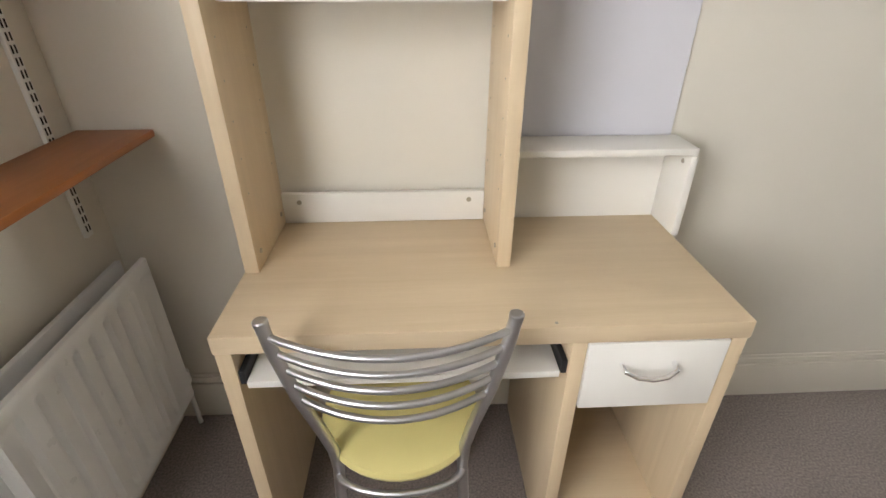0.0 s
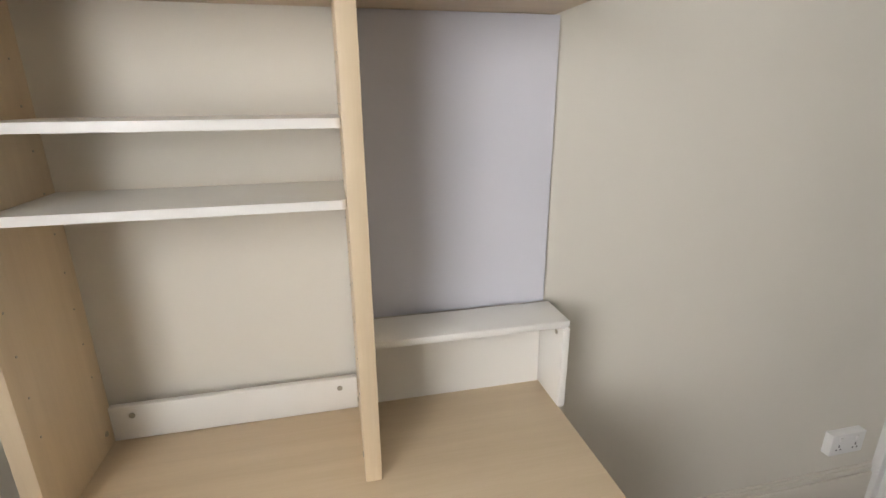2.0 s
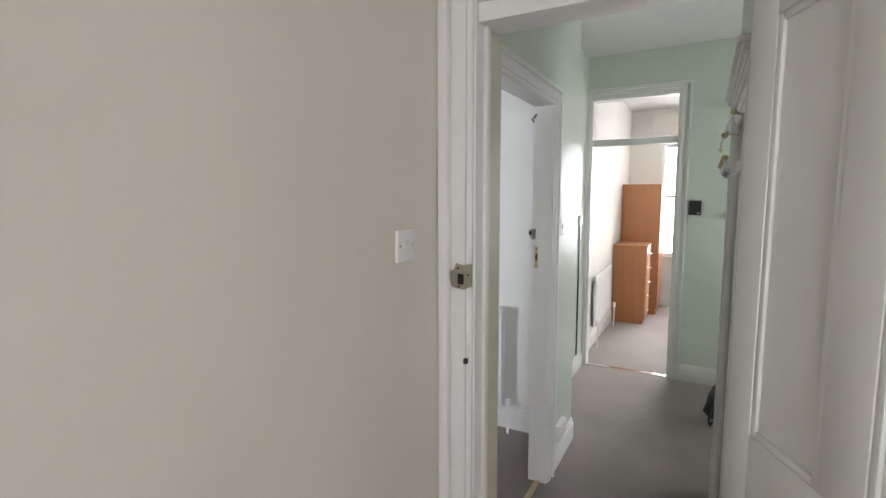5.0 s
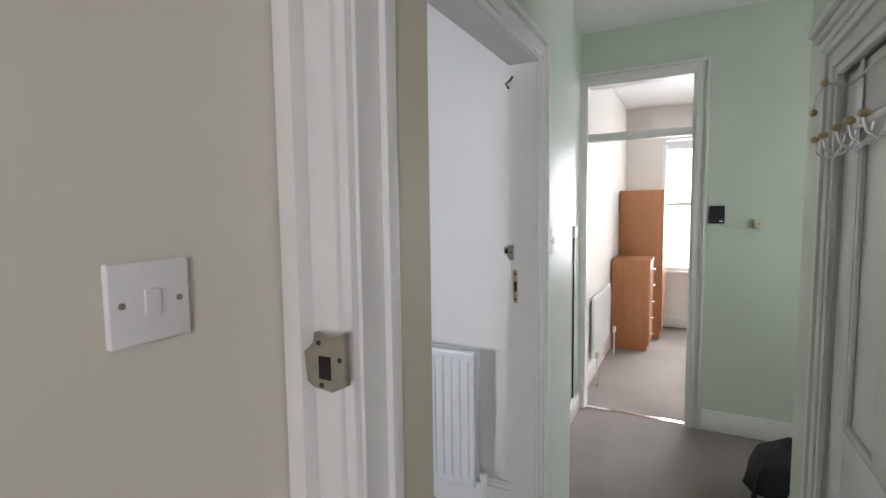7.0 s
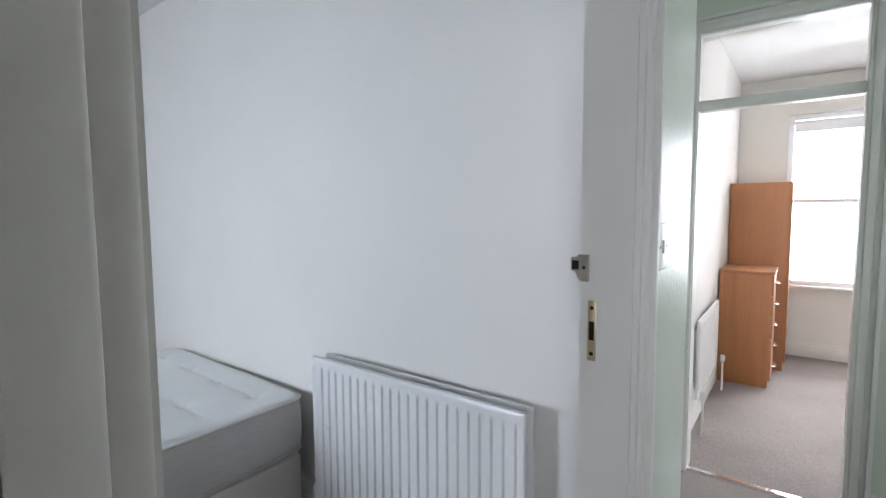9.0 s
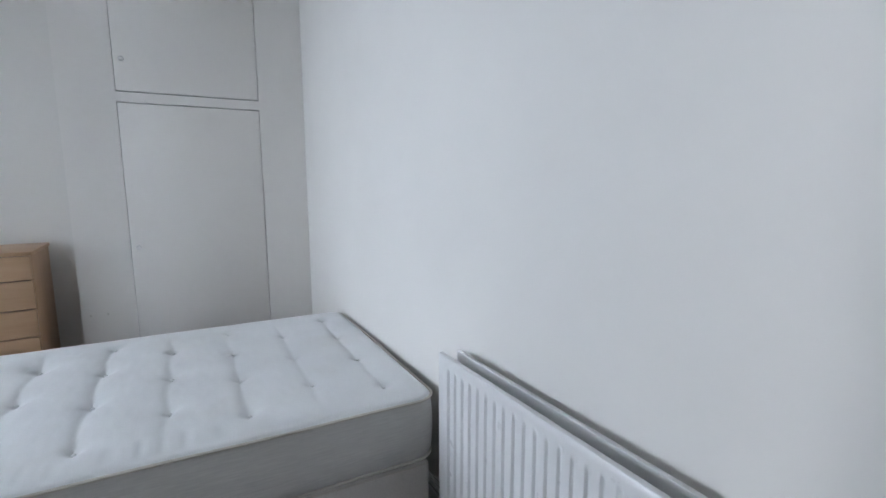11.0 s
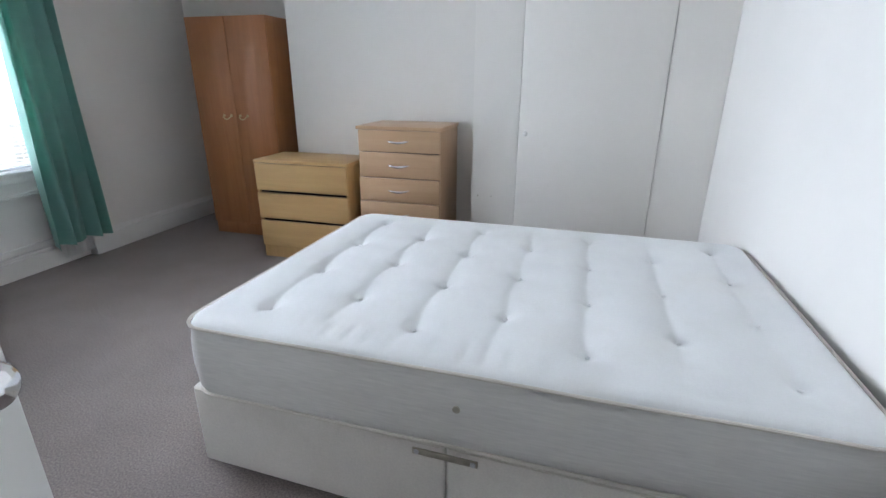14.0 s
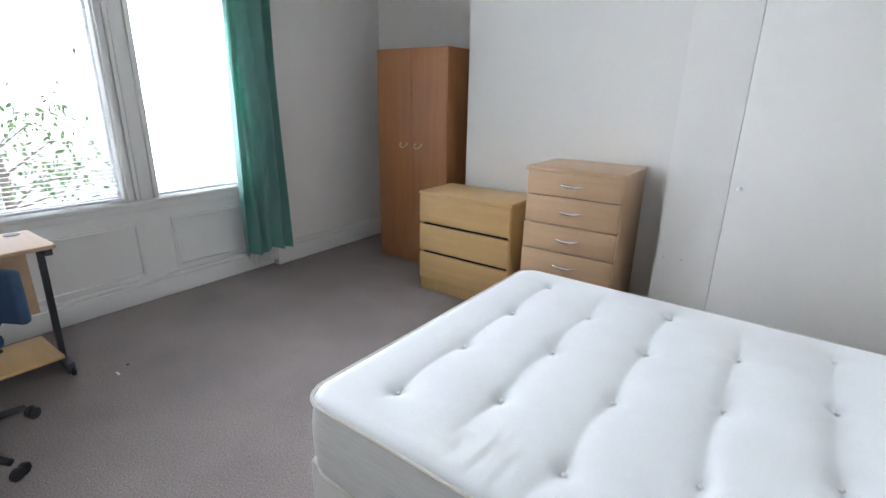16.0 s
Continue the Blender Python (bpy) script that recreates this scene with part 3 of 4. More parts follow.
# ---- study: desk with hutch ----
desk = thing("desk", pose(0, 0, 0), "birch veneer computer desk with a shelved hutch and white drawer", "desk")
DT = 0.76
part("desktop", box(-0.20, 0.856, 1.004, 1.516, DT - 0.042, DT, r=0.0025), BIRCH, desk)
for x in (-0.198, 0.497, 0.822):
    part("side_panel", box(x, x + 0.032, 1.008, 1.492, 0.0, DT - 0.042, r=0.002), BIRCH_V, desk)
part("back_panel", box(-0.166, 0.497, 1.46, 1.472, 0.35, DT - 0.045, r=0.001), BIRCH, desk)
part("bay_shelf", box(0.529, 0.822, 1.03, 1.48, 0.08, 0.098, r=0.001), BIRCH, desk)
part("bay_back", box(0.529, 0.822, 1.478, 1.49, 0.098, DT - 0.045), BIRCH_V, desk)
dr = part("drawer", box(0.531, 0.819, 1.004, 1.022, 0.535, DT - 0.046, r=0.002), WHITE_MEL, desk, "white melamine drawer front")
bx_pts = [(0.605, 1.004, 0.660), (0.607, 0.985, 0.656), (0.63, 0.975, 0.648), (0.66, 0.972, 0.645), (0.69, 0.975, 0.648), (0.712, 0.985, 0.656), (0.714, 1.004, 0.660)]
part("handle", bar(bx_pts, 0.0055, 10), CHROME, dr, "curved chrome bow handle")
tray = part("keyboard_tray", box(-0.150, 0.480, 1.005, 1.36, 0.628, 0.645, r=0.002), WHITE_MEL, desk, "white pull-out keyboard tray")
for x in (-0.164, 0.483):
    part("runner", box(x, x + 0.012, 1.01, 1.38, 0.634, 0.668, r=0.002), BLACK, tray)
for x in (-0.196, 0.375):
    u = part("hutch_upright", box(x, x + 0.032, 1.225, 1.488, DT, 1.662, r=0.002), BIRCH_V, desk)
    side = x + 0.0325 if x < 0 else x - 0.0005
    for y in (1.26, 1.45):
        for z in (0.80,):
            part("screw_cap", disc(bmesh.new(), (side, y, z), 0.006, 0.004, "x", 12), NICKEL, u)
    bm = bmesh.new()
    for k in range(9):
        for y in (1.262, 1.45):
            disc(bm, (side, y, 0.94 + 0.077 * k), 0.0022, 0.0014, "x", 8)
    part("pin_holes", bm, NICKEL, u)["kind"] = "stuff"
part("hutch_top", box(-0.205, 0.857, 1.200, 1.516, 1.662, 1.699, r=0.0025), BIRCH, desk)
for z, y in ((1.313, 1.270), (1.450, 1.265)):
    plan_pts = [(0.374, 1.488), (-0.1625, 1.488)]
    for cx, a0 in ((-0.1625 + 0.035, 180), (0.374 - 0.012, 270)):
        rr = 0.035 if cx < 0 else 0.012
        plan_pts += [(cx + rr * math.cos(radians(a0 + 15 * k)), y + rr + rr * math.sin(radians(a0 + 15 * k))) for k in range(7)]
    bm = bmesh.new()
    low, high = ([bm.verts.new((px, py, zz)) for px, py in plan_pts] for zz in (z - 0.008, z + 0.008))
    bm.faces.new(low[::-1])
    bm.faces.new(high)
    for k in range(len(low)):
        k2 = (k + 1) % len(low)
        bm.faces.new((low[k], low[k2], high[k2], high[k]))
    part("hutch_shelf", bm, WHITE_MEL, desk, "white shelf with rounded front")
rail = part("hutch_rail", box(-0.163, 0.374, 1.474, 1.490, DT + 0.001, 0.846, r=0.002), WHITE_MEL, desk, "white back rail")
for x in (-0.118, 0.333):
    part("screw", disc(bmesh.new(), (x, 1.4735, 0.822), 0.0065, 0.004, "y", 14), NICKEL, rail)
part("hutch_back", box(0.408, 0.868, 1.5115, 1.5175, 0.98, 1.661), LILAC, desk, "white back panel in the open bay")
rs = thing("riser_shelf", pose(0, 0, 0), "small white shelf unit standing on the desk", "shelf")
rs.matrix_world = pose(0, 0, DT)
part("shelf_top", box(0.4085, 0.872, 1.370, 1.490, 0.211, 0.228, r=0.002), WHITE_MEL, rs)
part("side", box(0.852, 0.870, 1.362, 1.490, 0.0, 0.2105, r=0.002), WHITE_MEL, rs)
part("screw_cap", disc(bmesh.new(), (0.8515, 1.395, 0.19), 0.006, 0.003, "x", 12), NICKEL, rs)
part("back_strip", box(0.4085, 0.851, 1.484, 1.490, 0.0, 0.2105), WHITE_MEL, rs)
part("dark_mark", disc(bmesh.new(), (0.462, 1.018, DT + 0.0004), 0.0035, 0.0012), NICKEL, desk)

# ---- study: metal chair ----
chair = thing("metal_chair", pose(0.1475, 1.09, 0.004), "silver tubular chair with a round yellow seat", "chair")


def post(s):
    x = 0.215
    return [(s * x, -0.152, 0.838), (s * 0.205, -0.158, 0.79), (s * 0.178, -0.160, 0.68), (s * 0.150, -0.142, 0.56), (s * 0.138, -0.125, 0.48), (s * 0.134, -0.122, 0.42),
            (s * 0.140, -0.135, 0.25), (s * 0.150, -0.16, 0.0)]


for s in (-1, 1):
    p = part("back_leg", bar(post(s), 0.0125, 12), STEEL, chair, "silver back post running down into a leg")
    part("end_cap", disc(bmesh.new(), (s * 0.215, -0.152, 0.840), 0.0132, 0.012), STEEL, p)
    part("front_leg", bar([(s * 0.12, 0.10, 0.44), (s * 0.15, 0.15, 0.25), (s * 0.17, 0.18, 0.0)], 0.0115, 12), STEEL, chair)
for k in range(5):
    z = 0.815 - 0.036 * k
    w = 0.210 - 0.008 * k
    pts = [(w * u, -0.156 - 0.052 * (1 - u * u), z - 0.012 * (1 - u * u)) for u in (i / 8 - 1 for i in range(17))]
    part("backrest_bar", bar(pts, 0.0068, 10), STEEL, chair)
bm = bmesh.new()
tube(bm, [(0, 0, 0.435), (0, 0, 0.44), (0, 0, 0.455), (0, 0, 0.468), (0, 0, 0.475), (0, 0, 0.476)], [0.165, 0.178, 0.184, 0.180, 0.165, 0.05], 40)
part("seat", bm, YELLOW, chair, "round yellow vinyl seat pad")
pts = [(0.136 * math.sin(a), -0.12 - 0.062 * math.cos(a), 0.405) for a in (math.pi * (i / 14 - 0.5) for i in range(15))]
part("rear_hoop", bar(pts, 0.008, 10), STEEL, chair)
part("seat_ring", bar([(0.15 * math.cos(a), 0.15 * math.sin(a), 0.43) for a in (2 * math.pi * i / 28 for i in range(29))], 0.008, 8), STEEL, chair)
for s in (-1, 1):
    part("seat_fixing", box(s * 0.132 - 0.006, s * 0.132 + 0.006, -0.115, -0.095, 0.405, 0.455, r=0.002), BLACK, chair)


# ---- study: wall shelves ----
strip = thing("shelf_upright", pose(WX, 1.427, 0), "white twin-slot shelf upright on the wall", "shelf upright")
part("channel", box(0.0, 0.012, -0.013, 0.013, 0.76, 1.95, r=0.002), GLOSS, strip)
bm = bmesh.new()
z = 0.775
while z < 1.94:
    for y in (-0.008, 0.003):
        bx(bm, 0.0118, 0.0126, y, y + 0.005, z, z + 0.017)
    z += 0.025
part("slots", bm, DARK, strip)
for zz in (1.012, 1.452):
    s = thing("wall_shelf", pose(WX + 0.013, 0, zz), "orange stained pine shelf board on brackets", "shelf", "pine wall shelves")
    part("board", box(0.0, 0.190, 0.40, 1.512, -0.018, 0.0, r=0.003), PINE, s)
    for y in (1.427, 0.55):
        bm = bmesh.new()
        tube(bm, [(0.0, y, -0.022), (0.16, y, -0.022)], 0.004, 6)
        v = [bm.verts.new(p) for p in ((0.0, y - 0.003, -0.019), (0.165, y - 0.003, -0.019), (0.165, y - 0.003, -0.027), (0.0, y - 0.003, -0.06))]
        w2 = [bm.verts.new(p.co + Vector((0, 0.006, 0))) for p in v]
        bm.faces.new(v)
        bm.faces.new(w2[::-1])
        for k in range(4):
            bm.faces.new((v[k], v[(k + 1) % 4], w2[(k + 1) % 4], w2[k]))
        part("bracket", bm, GLOSS, s)


# ---- light switches, keeps ----
def switch(m, label, w=0.086, h=0.086):
    """A rocker switch plate, front towards -y."""
    s = thing("light_switch", m, label, "light switch", "light switches")
    part("plate", box(-w / 2, w / 2, -0.009, 0.0, -h / 2, h / 2, r=0.003, seg=3), PLASTIC, s)
    part("rocker", box(-0.008, 0.008, -0.013, -0.008, -0.014, 0.014, r=0.002), PLASTIC, s)
    for x in (-0.03, 0.03):
        part("screw", disc(bmesh.new(), (x * w / 0.086, -0.0095, 0), 0.0035, 0.002, "y", 12), NICKEL, s)
    return s


switch(pose(2.055, N, 1.398), "white single rocker switch on the cream wall")
switch(pose(3.56, HN, 1.37), "white double switch on the glossy mint wall", 0.086, 0.10)


def rim_keep(m, label, outline, mouth, screws):
    """A rim-lock keep: plate and a box with a dark mouth, front towards -y, lip towards +x."""
    k = thing("rim_lock_keep", m, label, "lock keep", "rim lock keeps")
    bm = bmesh.new()
    front = [bm.verts.new((x, -0.010, z)) for x, z in outline]
    rear = [bm.verts.new((x, 0.0, z)) for x, z in outline]
    rim = list(bm.faces.new(front).edges)
    bm.faces.new(rear[::-1])
    for a in range(len(outline)):
        b = (a + 1) % len(outline)
        bm.faces.new((front[b], front[a], rear[a], rear[b]))
    bmesh.ops.recalc_face_normals(bm, faces=bm.faces)
    bmesh.ops.bevel(bm, geom=rim, offset=0.0012, segments=2, affect="EDGES")
    part("box", bm, NICKEL, k, smooth=False)
    part("mouth", box(mouth[0], mouth[1], -0.0106, -0.0095, mouth[2], mouth[3]), DARK, k)
    for x, z in screws:
        part("screw", disc(bmesh.new(), (x, -0.0105, z), 0.0035, 0.002, "y", 10), BLACK, k)
    return k


# study keep sits on the casing; bedroom keep on the lining's edge
rim_keep(pose(EW - 0.045, 1.432, 1.312, 0, 0, -90), "tarnished brass rim lock keep on the study door frame",
         ((-0.036, -0.008), (-0.020, 0.006), (-0.0175, 0.020), (-0.006, 0.016), (0.0165, 0.017), (0.033, 0.022), (0.033, -0.046), (0.011, -0.057), (-0.022, -0.054), (-0.032, -0.047)),
         (-0.010, 0.010, -0.041, -0.010), ((-0.009, 0.007), (0.025, -0.012), (-0.006, -0.049)))
keep_pad = thing("keep_packing", pose(EW - 0.026, 1.432, 1.295), "white painted packing block behind the lock keep", "trim")
part("block", box(-0.0185, 0.0, -0.020, 0.030, -0.034, 0.012, r=0.002), GLOSS, keep_pad)
rim_keep(pose(D2E - 0.003, BS - 0.012, 1.335, 0, 0, -90), "tarnished rim lock keep on the bedroom door frame",
         ((-0.030, 0.024), (-0.019, 0.025), (-0.015, 0.030), (0.003, 0.030), (0.003, -0.021), (-0.010, -0.021), (-0.017, -0.014), (-0.021, -0.003), (-0.030, -0.001)),
         (-0.027, -0.014, 0.0015, 0.0185), ((-0.004, 0.006),))
plate = thing("strike_plate", pose(D2E - 0.002, BS - 0.022, 1.22), "brass mortice lock strike plate", "strike plate")
part("plate", box(-0.003, 0.0, -0.008, 0.008, -0.058, 0.058, r=0.002), BRASS, plate)
part("mouth", box(-0.0036, -0.0025, -0.005, 0.005, -0.018, 0.018), DARK, plate)
for z in (-0.044, 0.044):
    part("screw", disc(bmesh.new(), (-0.0032, 0, z), 0.004, 0.002, "x", 10), DARK, plate)
chip = thing("latch_hook", pose(D2E - 0.002, BS - 0.01, 1.92), "small black metal hook on the door frame", "hook")
part("hook", bar([(0, 0, 0.02), (-0.006, 0.008, 0.005), (-0.012, 0.02, -0.004), (-0.003, 0.012, -0.02)], 0.004, 8), BLACK, chip)


stub = thing("latch_stub", pose(EW - 0.03, 1.425, 1.03), "small dark latch stub on the study door frame", "latch")
part("stub", box(-0.012, 0.004, -0.006, 0.006, -0.008, 0.008, r=0.003), BLACK, stub)

# ---- doors ----
def panel_door(name, m, w, h, label, material, knob=True, knob_z=1.0, wide=False, lock=(0.80, 0.97), st=0.11):
    """A panelled door leaf: local x from hinge to lock edge, faces at y = 0 and 0.038."""
    d = thing(name, m, label, "door")
    d["kind"] = "structure"
    t = 0.038
    bm = bmesh.new()
    bx(bm, 0, st, 0, t, 0.008, h, r=0.002)
    bx(bm, w - st, w, 0, t, 0.008, h, r=0.002)
    for a, b in ((0.008, 0.22), lock, (h - 0.12, h)):
        bx(bm, st, w - st, 0.0, t, a, b, r=0.002)
    if not wide:
        bx(bm, w / 2 - 0.05, w / 2 + 0.05, 0.0, t, 0.22, lock[0], r=0.002)
        bx(bm, w / 2 - 0.05, w / 2 + 0.05, 0.0, t, lock[1], h - 0.12, r=0.002)
    part("frame", bm, material, d)
    for a, b in ((st, w - st),) if wide else ((st, w / 2 - 0.05), (w / 2 + 0.05, w - st)):
        for c, e in ((0.22, lock[0]), (lock[1], h - 0.12)):
            bm = box(a, b, 0.012, t - 0.012, c, e)
            for y0, y1 in ((0.002, 0.012), (t - 0.012, t - 0.002)):
                bx(bm, a, a + 0.016, y0, y1, c, e, r=0.003)
                bx(bm, b - 0.016, b, y0, y1, c, e, r=0.003)
                bx(bm, a + 0.016, b - 0.016, y0, y1, c, c + 0.016, r=0.003)
                bx(bm, a + 0.016, b - 0.016, y0, y1, e - 0.016, e, r=0.003)
            part("panel", bm, material, d)
    if knob:
        for y, s in ((0, -1), (t, 1)):
            k = part("door_knob", ball(disc(bmesh.new(), (w - 0.055, y + s * 0.025, knob_z), 0.010, 0.05, "y", 12), (w - 0.055, y + s * 0.052, knob_z), 0.026, 1, 0.75, 1), CHROME, d)
            part("rose", disc(bmesh.new(), (w - 0.055, y + s * 0.003, knob_z), 0.024, 0.006, "y", 18), CHROME, k)
    return d


panel_door("door_1", pose(EW - 0.01, D1S + 0.036, 0, 0, 0, 206), 0.69, 2.015, "open white gloss four-panel study door", GLOSS, knob_z=0.93, lock=(0.84, 1.0), st=0.09)
panel_door("door_2", pose(D2W + 0.012, BS + 0.004, 0, 0, 0, 95), 0.79, 1.965, "open white panelled bedroom door with a chrome knob", GLOSS, knob_z=1.02)
panel_door("door_3", pose(2.525, 0.655, 0, 0, 0, 0), 0.72, 1.80, "closed white panelled hall door with a low corniced head", GLOSS, knob=False)
bm = nested_frame(bmesh.new(), "y", 0.70, 1, 2.55, 3.25, 1.805, ((0.0, 0.02, 0.014), (0.021, 0.06, 0.02), (0.061, 0.085, 0.028)))
for t, z0, z1, o in ((0.034, 1.885, 1.905, 0.0), (0.044, 1.905, 1.925, 0.012), (0.056, 1.925, 1.945, 0.024)):
    bx(bm, 2.475, 3.345 + o, 0.70, 0.70 + t, z0, z1, r=0.004)
setting("door_frame_4", bm, GLOSS, "white gloss architrave with a corniced head", "door frame")

# over-door hook rack on the hall door
rack = thing("over_door_hooks", pose(0, 0.70, 0), "chrome over-door hook rack with brass ball ends", "coat hooks")
for x in (2.80, 3.12):
    part("strap", boxes((x - 0.012, x + 0.012, -0.004, -0.001, 1.60, 1.800), (x - 0.012, x + 0.012, -0.047, -0.001, 1.800, 1.803)), STEEL, rack)
part("crossbar", bar([(2.64, 0.005, 1.655), (3.22, 0.005, 1.655)], 0.004, 8), STEEL, rack)
part("upper_bar", bar([(2.66, 0.045, 1.775), (2.68, 0.004, 1.765), (3.18, 0.004, 1.765), (3.20, 0.045, 1.775)], 0.0035, 8), STEEL, rack)
for x in (2.67, 2.82, 2.905, 2.99, 3.105, 3.19):
    hk = part("hook", bar([(x, 0.004, 1.655), (x, 0.010, 1.625), (x, 0.024, 1.604), (x, 0.042, 1.602), (x, 0.056, 1.615), (x, 0.062, 1.64)], 0.0035, 8), CHROME, rack)
    part("ball", ball(bmesh.new(), (x, 0.062, 1.645), 0.010, 1, 1, 0.8), BRASS, hk, "dull brass ball end")
for x in (2.66, 3.20):
    hk = part("upper_hook", bar([(x, 0.045, 1.775), (x, 0.062, 1.745), (x, 0.066, 1.712)], 0.003, 8), CHROME, rack)
    for y, z in ((0.047, 1.777), (0.066, 1.71)):
        part("ball", ball(bmesh.new(), (x, y, z), 0.009), BRASS, hk, "dull brass ball end")

# bag on the hall floor
bag = thing("black_bag", pose(4.55, 0.49, 0), "black nylon bag slumped on the hall floor", "bag")
bm = bmesh.new()
bmesh.ops.create_icosphere(bm, subdivisions=3, radius=1)
for v in bm.verts:
    d = v.co.copy()
    n3 = noise.noise(d * 2.1) * 0.16
    v.co = Vector((d.x * 0.15 * (1 + n3), d.y * 0.25 * (1 + n3), max(0.0, 0.15 + d.z * 0.19 * (1 + n3 * 1.5))))
part("body", bm, CLOTH_BLACK, bag)
part("strap", bar([(-0.05, 0.12, 0.26), (-0.09, 0.20, 0.20), (-0.12, 0.23, 0.08), (-0.06, 0.22, 0.012), (0.02, 0.20, 0.010)], 0.007, 8), CLOTH_BLACK, bag)
bm = bmesh.new()
v = [bm.verts.new(p) for p in ((-0.158, 0.055, 0.13), (-0.160, 0.095, 0.13), (-0.160, 0.068, 0.085))]
w3 = [bm.verts.new(q.co + Vector((0.02, 0, 0))) for q in v]
bm.faces.new(v)
bm.faces.new(w3[::-1])
for k in range(3):
    bm.faces.new((v[k], v[(k + 1) % 3], w3[(k + 1) % 3], w3[k]))
part("badge", bm, PLASTIC, bag, "small white triangular badge")

# door entry box, cable and junction box
ent = thing("door_entry_box", pose(FX, 0.879, 1.44), "black door entry box on the mint wall", "wall box")
part("case", box(-0.028, 0.0, -0.044, 0.044, -0.057, 0.057, r=0.004), BLACK, ent)
part("badge", box(-0.0285, -0.027, -0.035, -0.015, -0.045, -0.038), PLASTIC, ent)
jb = thing("junction_box", pose(FX, 0.650, 1.382), "aged cream junction box on the mint wall", "wall box")
part("case", box(-0.024, 0.0, -0.027, 0.027, -0.029, 0.029, r=0.004), OLD_PLASTIC, jb)
part("screw", disc(bmesh.new(), (-0.0245, 0.0, 0.0), 0.004, 0.002, "x", 10), DARK, jb)
cab = thing("bell_cable", pose(FX, 0, 0), "thin white cable sagging between two boxes", "cable")
part("cable", bar([(-0.004, 0.845, 1.383), (-0.004, 0.81, 1.362), (-0.004, 0.76, 1.35), (-0.004, 0.71, 1.352), (-0.004, 0.678, 1.362)], 0.0025, 6), PLASTIC, cab)
th = thing("conduit_box", pose(5.10, 1.745, 1.33), "small white box on a wall conduit", "wall box")
part("case", box(-0.04, 0.04, -0.022, 0.0, -0.04, 0.04, r=0.004), PLASTIC, th)
part("conduit", box(-0.008, 0.008, -0.012, -0.001, -1.18, -0.041, r=0.002), GREY_METAL, th)
for m, label in ((pose(3.60, HN - 0.02, 0.20), "white socket outlet low on the hall wall"), (pose(2.05, N - 0.02, 0.32), "white socket outlet low on the cream wall")):
    vent = thing("socket_outlet", m, label, "socket")
    part("plate", box(-0.073, 0.073, -0.01, 0.02, -0.043, 0.043, r=0.003), PLASTIC, vent)
    for x in (-0.036, 0.036):
        part("rocker", box(x - 0.006, x + 0.006, -0.014, -0.009, 0.012, 0.03, r=0.002), PLASTIC, vent)
        part("holes", boxes((x - 0.012, x - 0.006, -0.0106, -0.0098, -0.022, -0.018), (x + 0.006, x + 0.012, -0.0106, -0.0098, -0.022, -0.018), (x - 0.002, x + 0.002, -0.0106, -0.0098, -0.01, 0.0)), DARK, vent)


# ---- bedroom ----
def loop(a, b, r, n=7):
    """A rounded rectangle of half sizes a, b."""
    pts = []
    for cx, cy, t0 in ((a - r, b - r, 0), (-a + r, b - r, 90), (-a + r, -b + r, 180), (a - r, -b + r, 270)):
        for k in range(n):
            t = radians(t0 + 90 * k / (n - 1))
            pts.append((cx + r * math.cos(t), cy + r * math.sin(t)))
    return pts


BX0, BX1, BY0, BY1 = 1.975, 3.828, 3.075, 4.41
bed_c = ((BX0 + BX1) / 2, (BY0 + BY1) / 2)
ha, hb = (BX1 - BX0) / 2, (BY1 - BY0) / 2
base = thing("divan_base", pose(2.885, 3.745, 0, 0, 0, -2.6), "scuffed cream fabric divan base in two halves, askew under the mattress", "bed base")
MZ0, MZ1 = 0.345, 0.612
dl, dw, dseam = 0.95, 0.655, -0.048
for lo, hi in ((-dl + 0.02, dseam - 0.0012), (dseam + 0.0012, dl - 0.03)):
    h = part("half", box(lo, hi, -dw, dw - 0.03, 0.035, MZ0 - 0.004, r=0.014, seg=3), DIVAN, base)
    for x in (lo + 0.12, hi - 0.12):
        for y in (-dw + 0.1, dw - 0.1):
            part("glide", disc(bmesh.new(), (x, y, 0.018), 0.025, 0.036), BLACK, h)
    part("piping", bar([(lo + 0.012, -dw + 0.003, MZ0 - 0.014), (hi - 0.012, -dw + 0.003, MZ0 - 0.014)], 0.0045, 6), PIPING, h)
lk = part("link_bar", box(dseam - 0.097, dseam + 0.097, -dw - 0.006, -dw, 0.292, 0.314, r=0.003), NICKEL, base, "flat metal link bar")
for x in (dseam - 0.083, dseam + 0.083):
    part("bolt", disc(bmesh.new(), (x, -dw - 0.007, 0.303), 0.008, 0.005, "y", 12), STEEL, lk)

mattress = thing("mattress", pose(*bed_c, MZ0, 0, 0, -1.4), "white tufted double mattress on a divan base", "mattress")
mh = MZ1 - MZ0
NX, NY = 210, 150
tx = [2.172 + 0.2515 * k - bed_c[0] for k in range(7)]
tufts = [(cx, (3.262 if k % 2 == 0 else 3.415) + 0.336 * n - bed_c[1]) for k, cx in enumerate(tx) for n in range(4 if k % 2 == 0 else 3)]
rc = 0.085


def plan(u, v):
    """A point of the square spread over the rounded plan."""
    p = Vector((u * ha, v * hb))
    q = Vector((max(-ha + rc, min(ha - rc, p.x)), max(-hb + rc, min(hb - rc, p.y))))
    d = p - q
    if abs(d.x) > 1e-9 and abs(d.y) > 1e-9:
        d = d.normalized() * max(abs(d.x), abs(d.y))
    return q + d


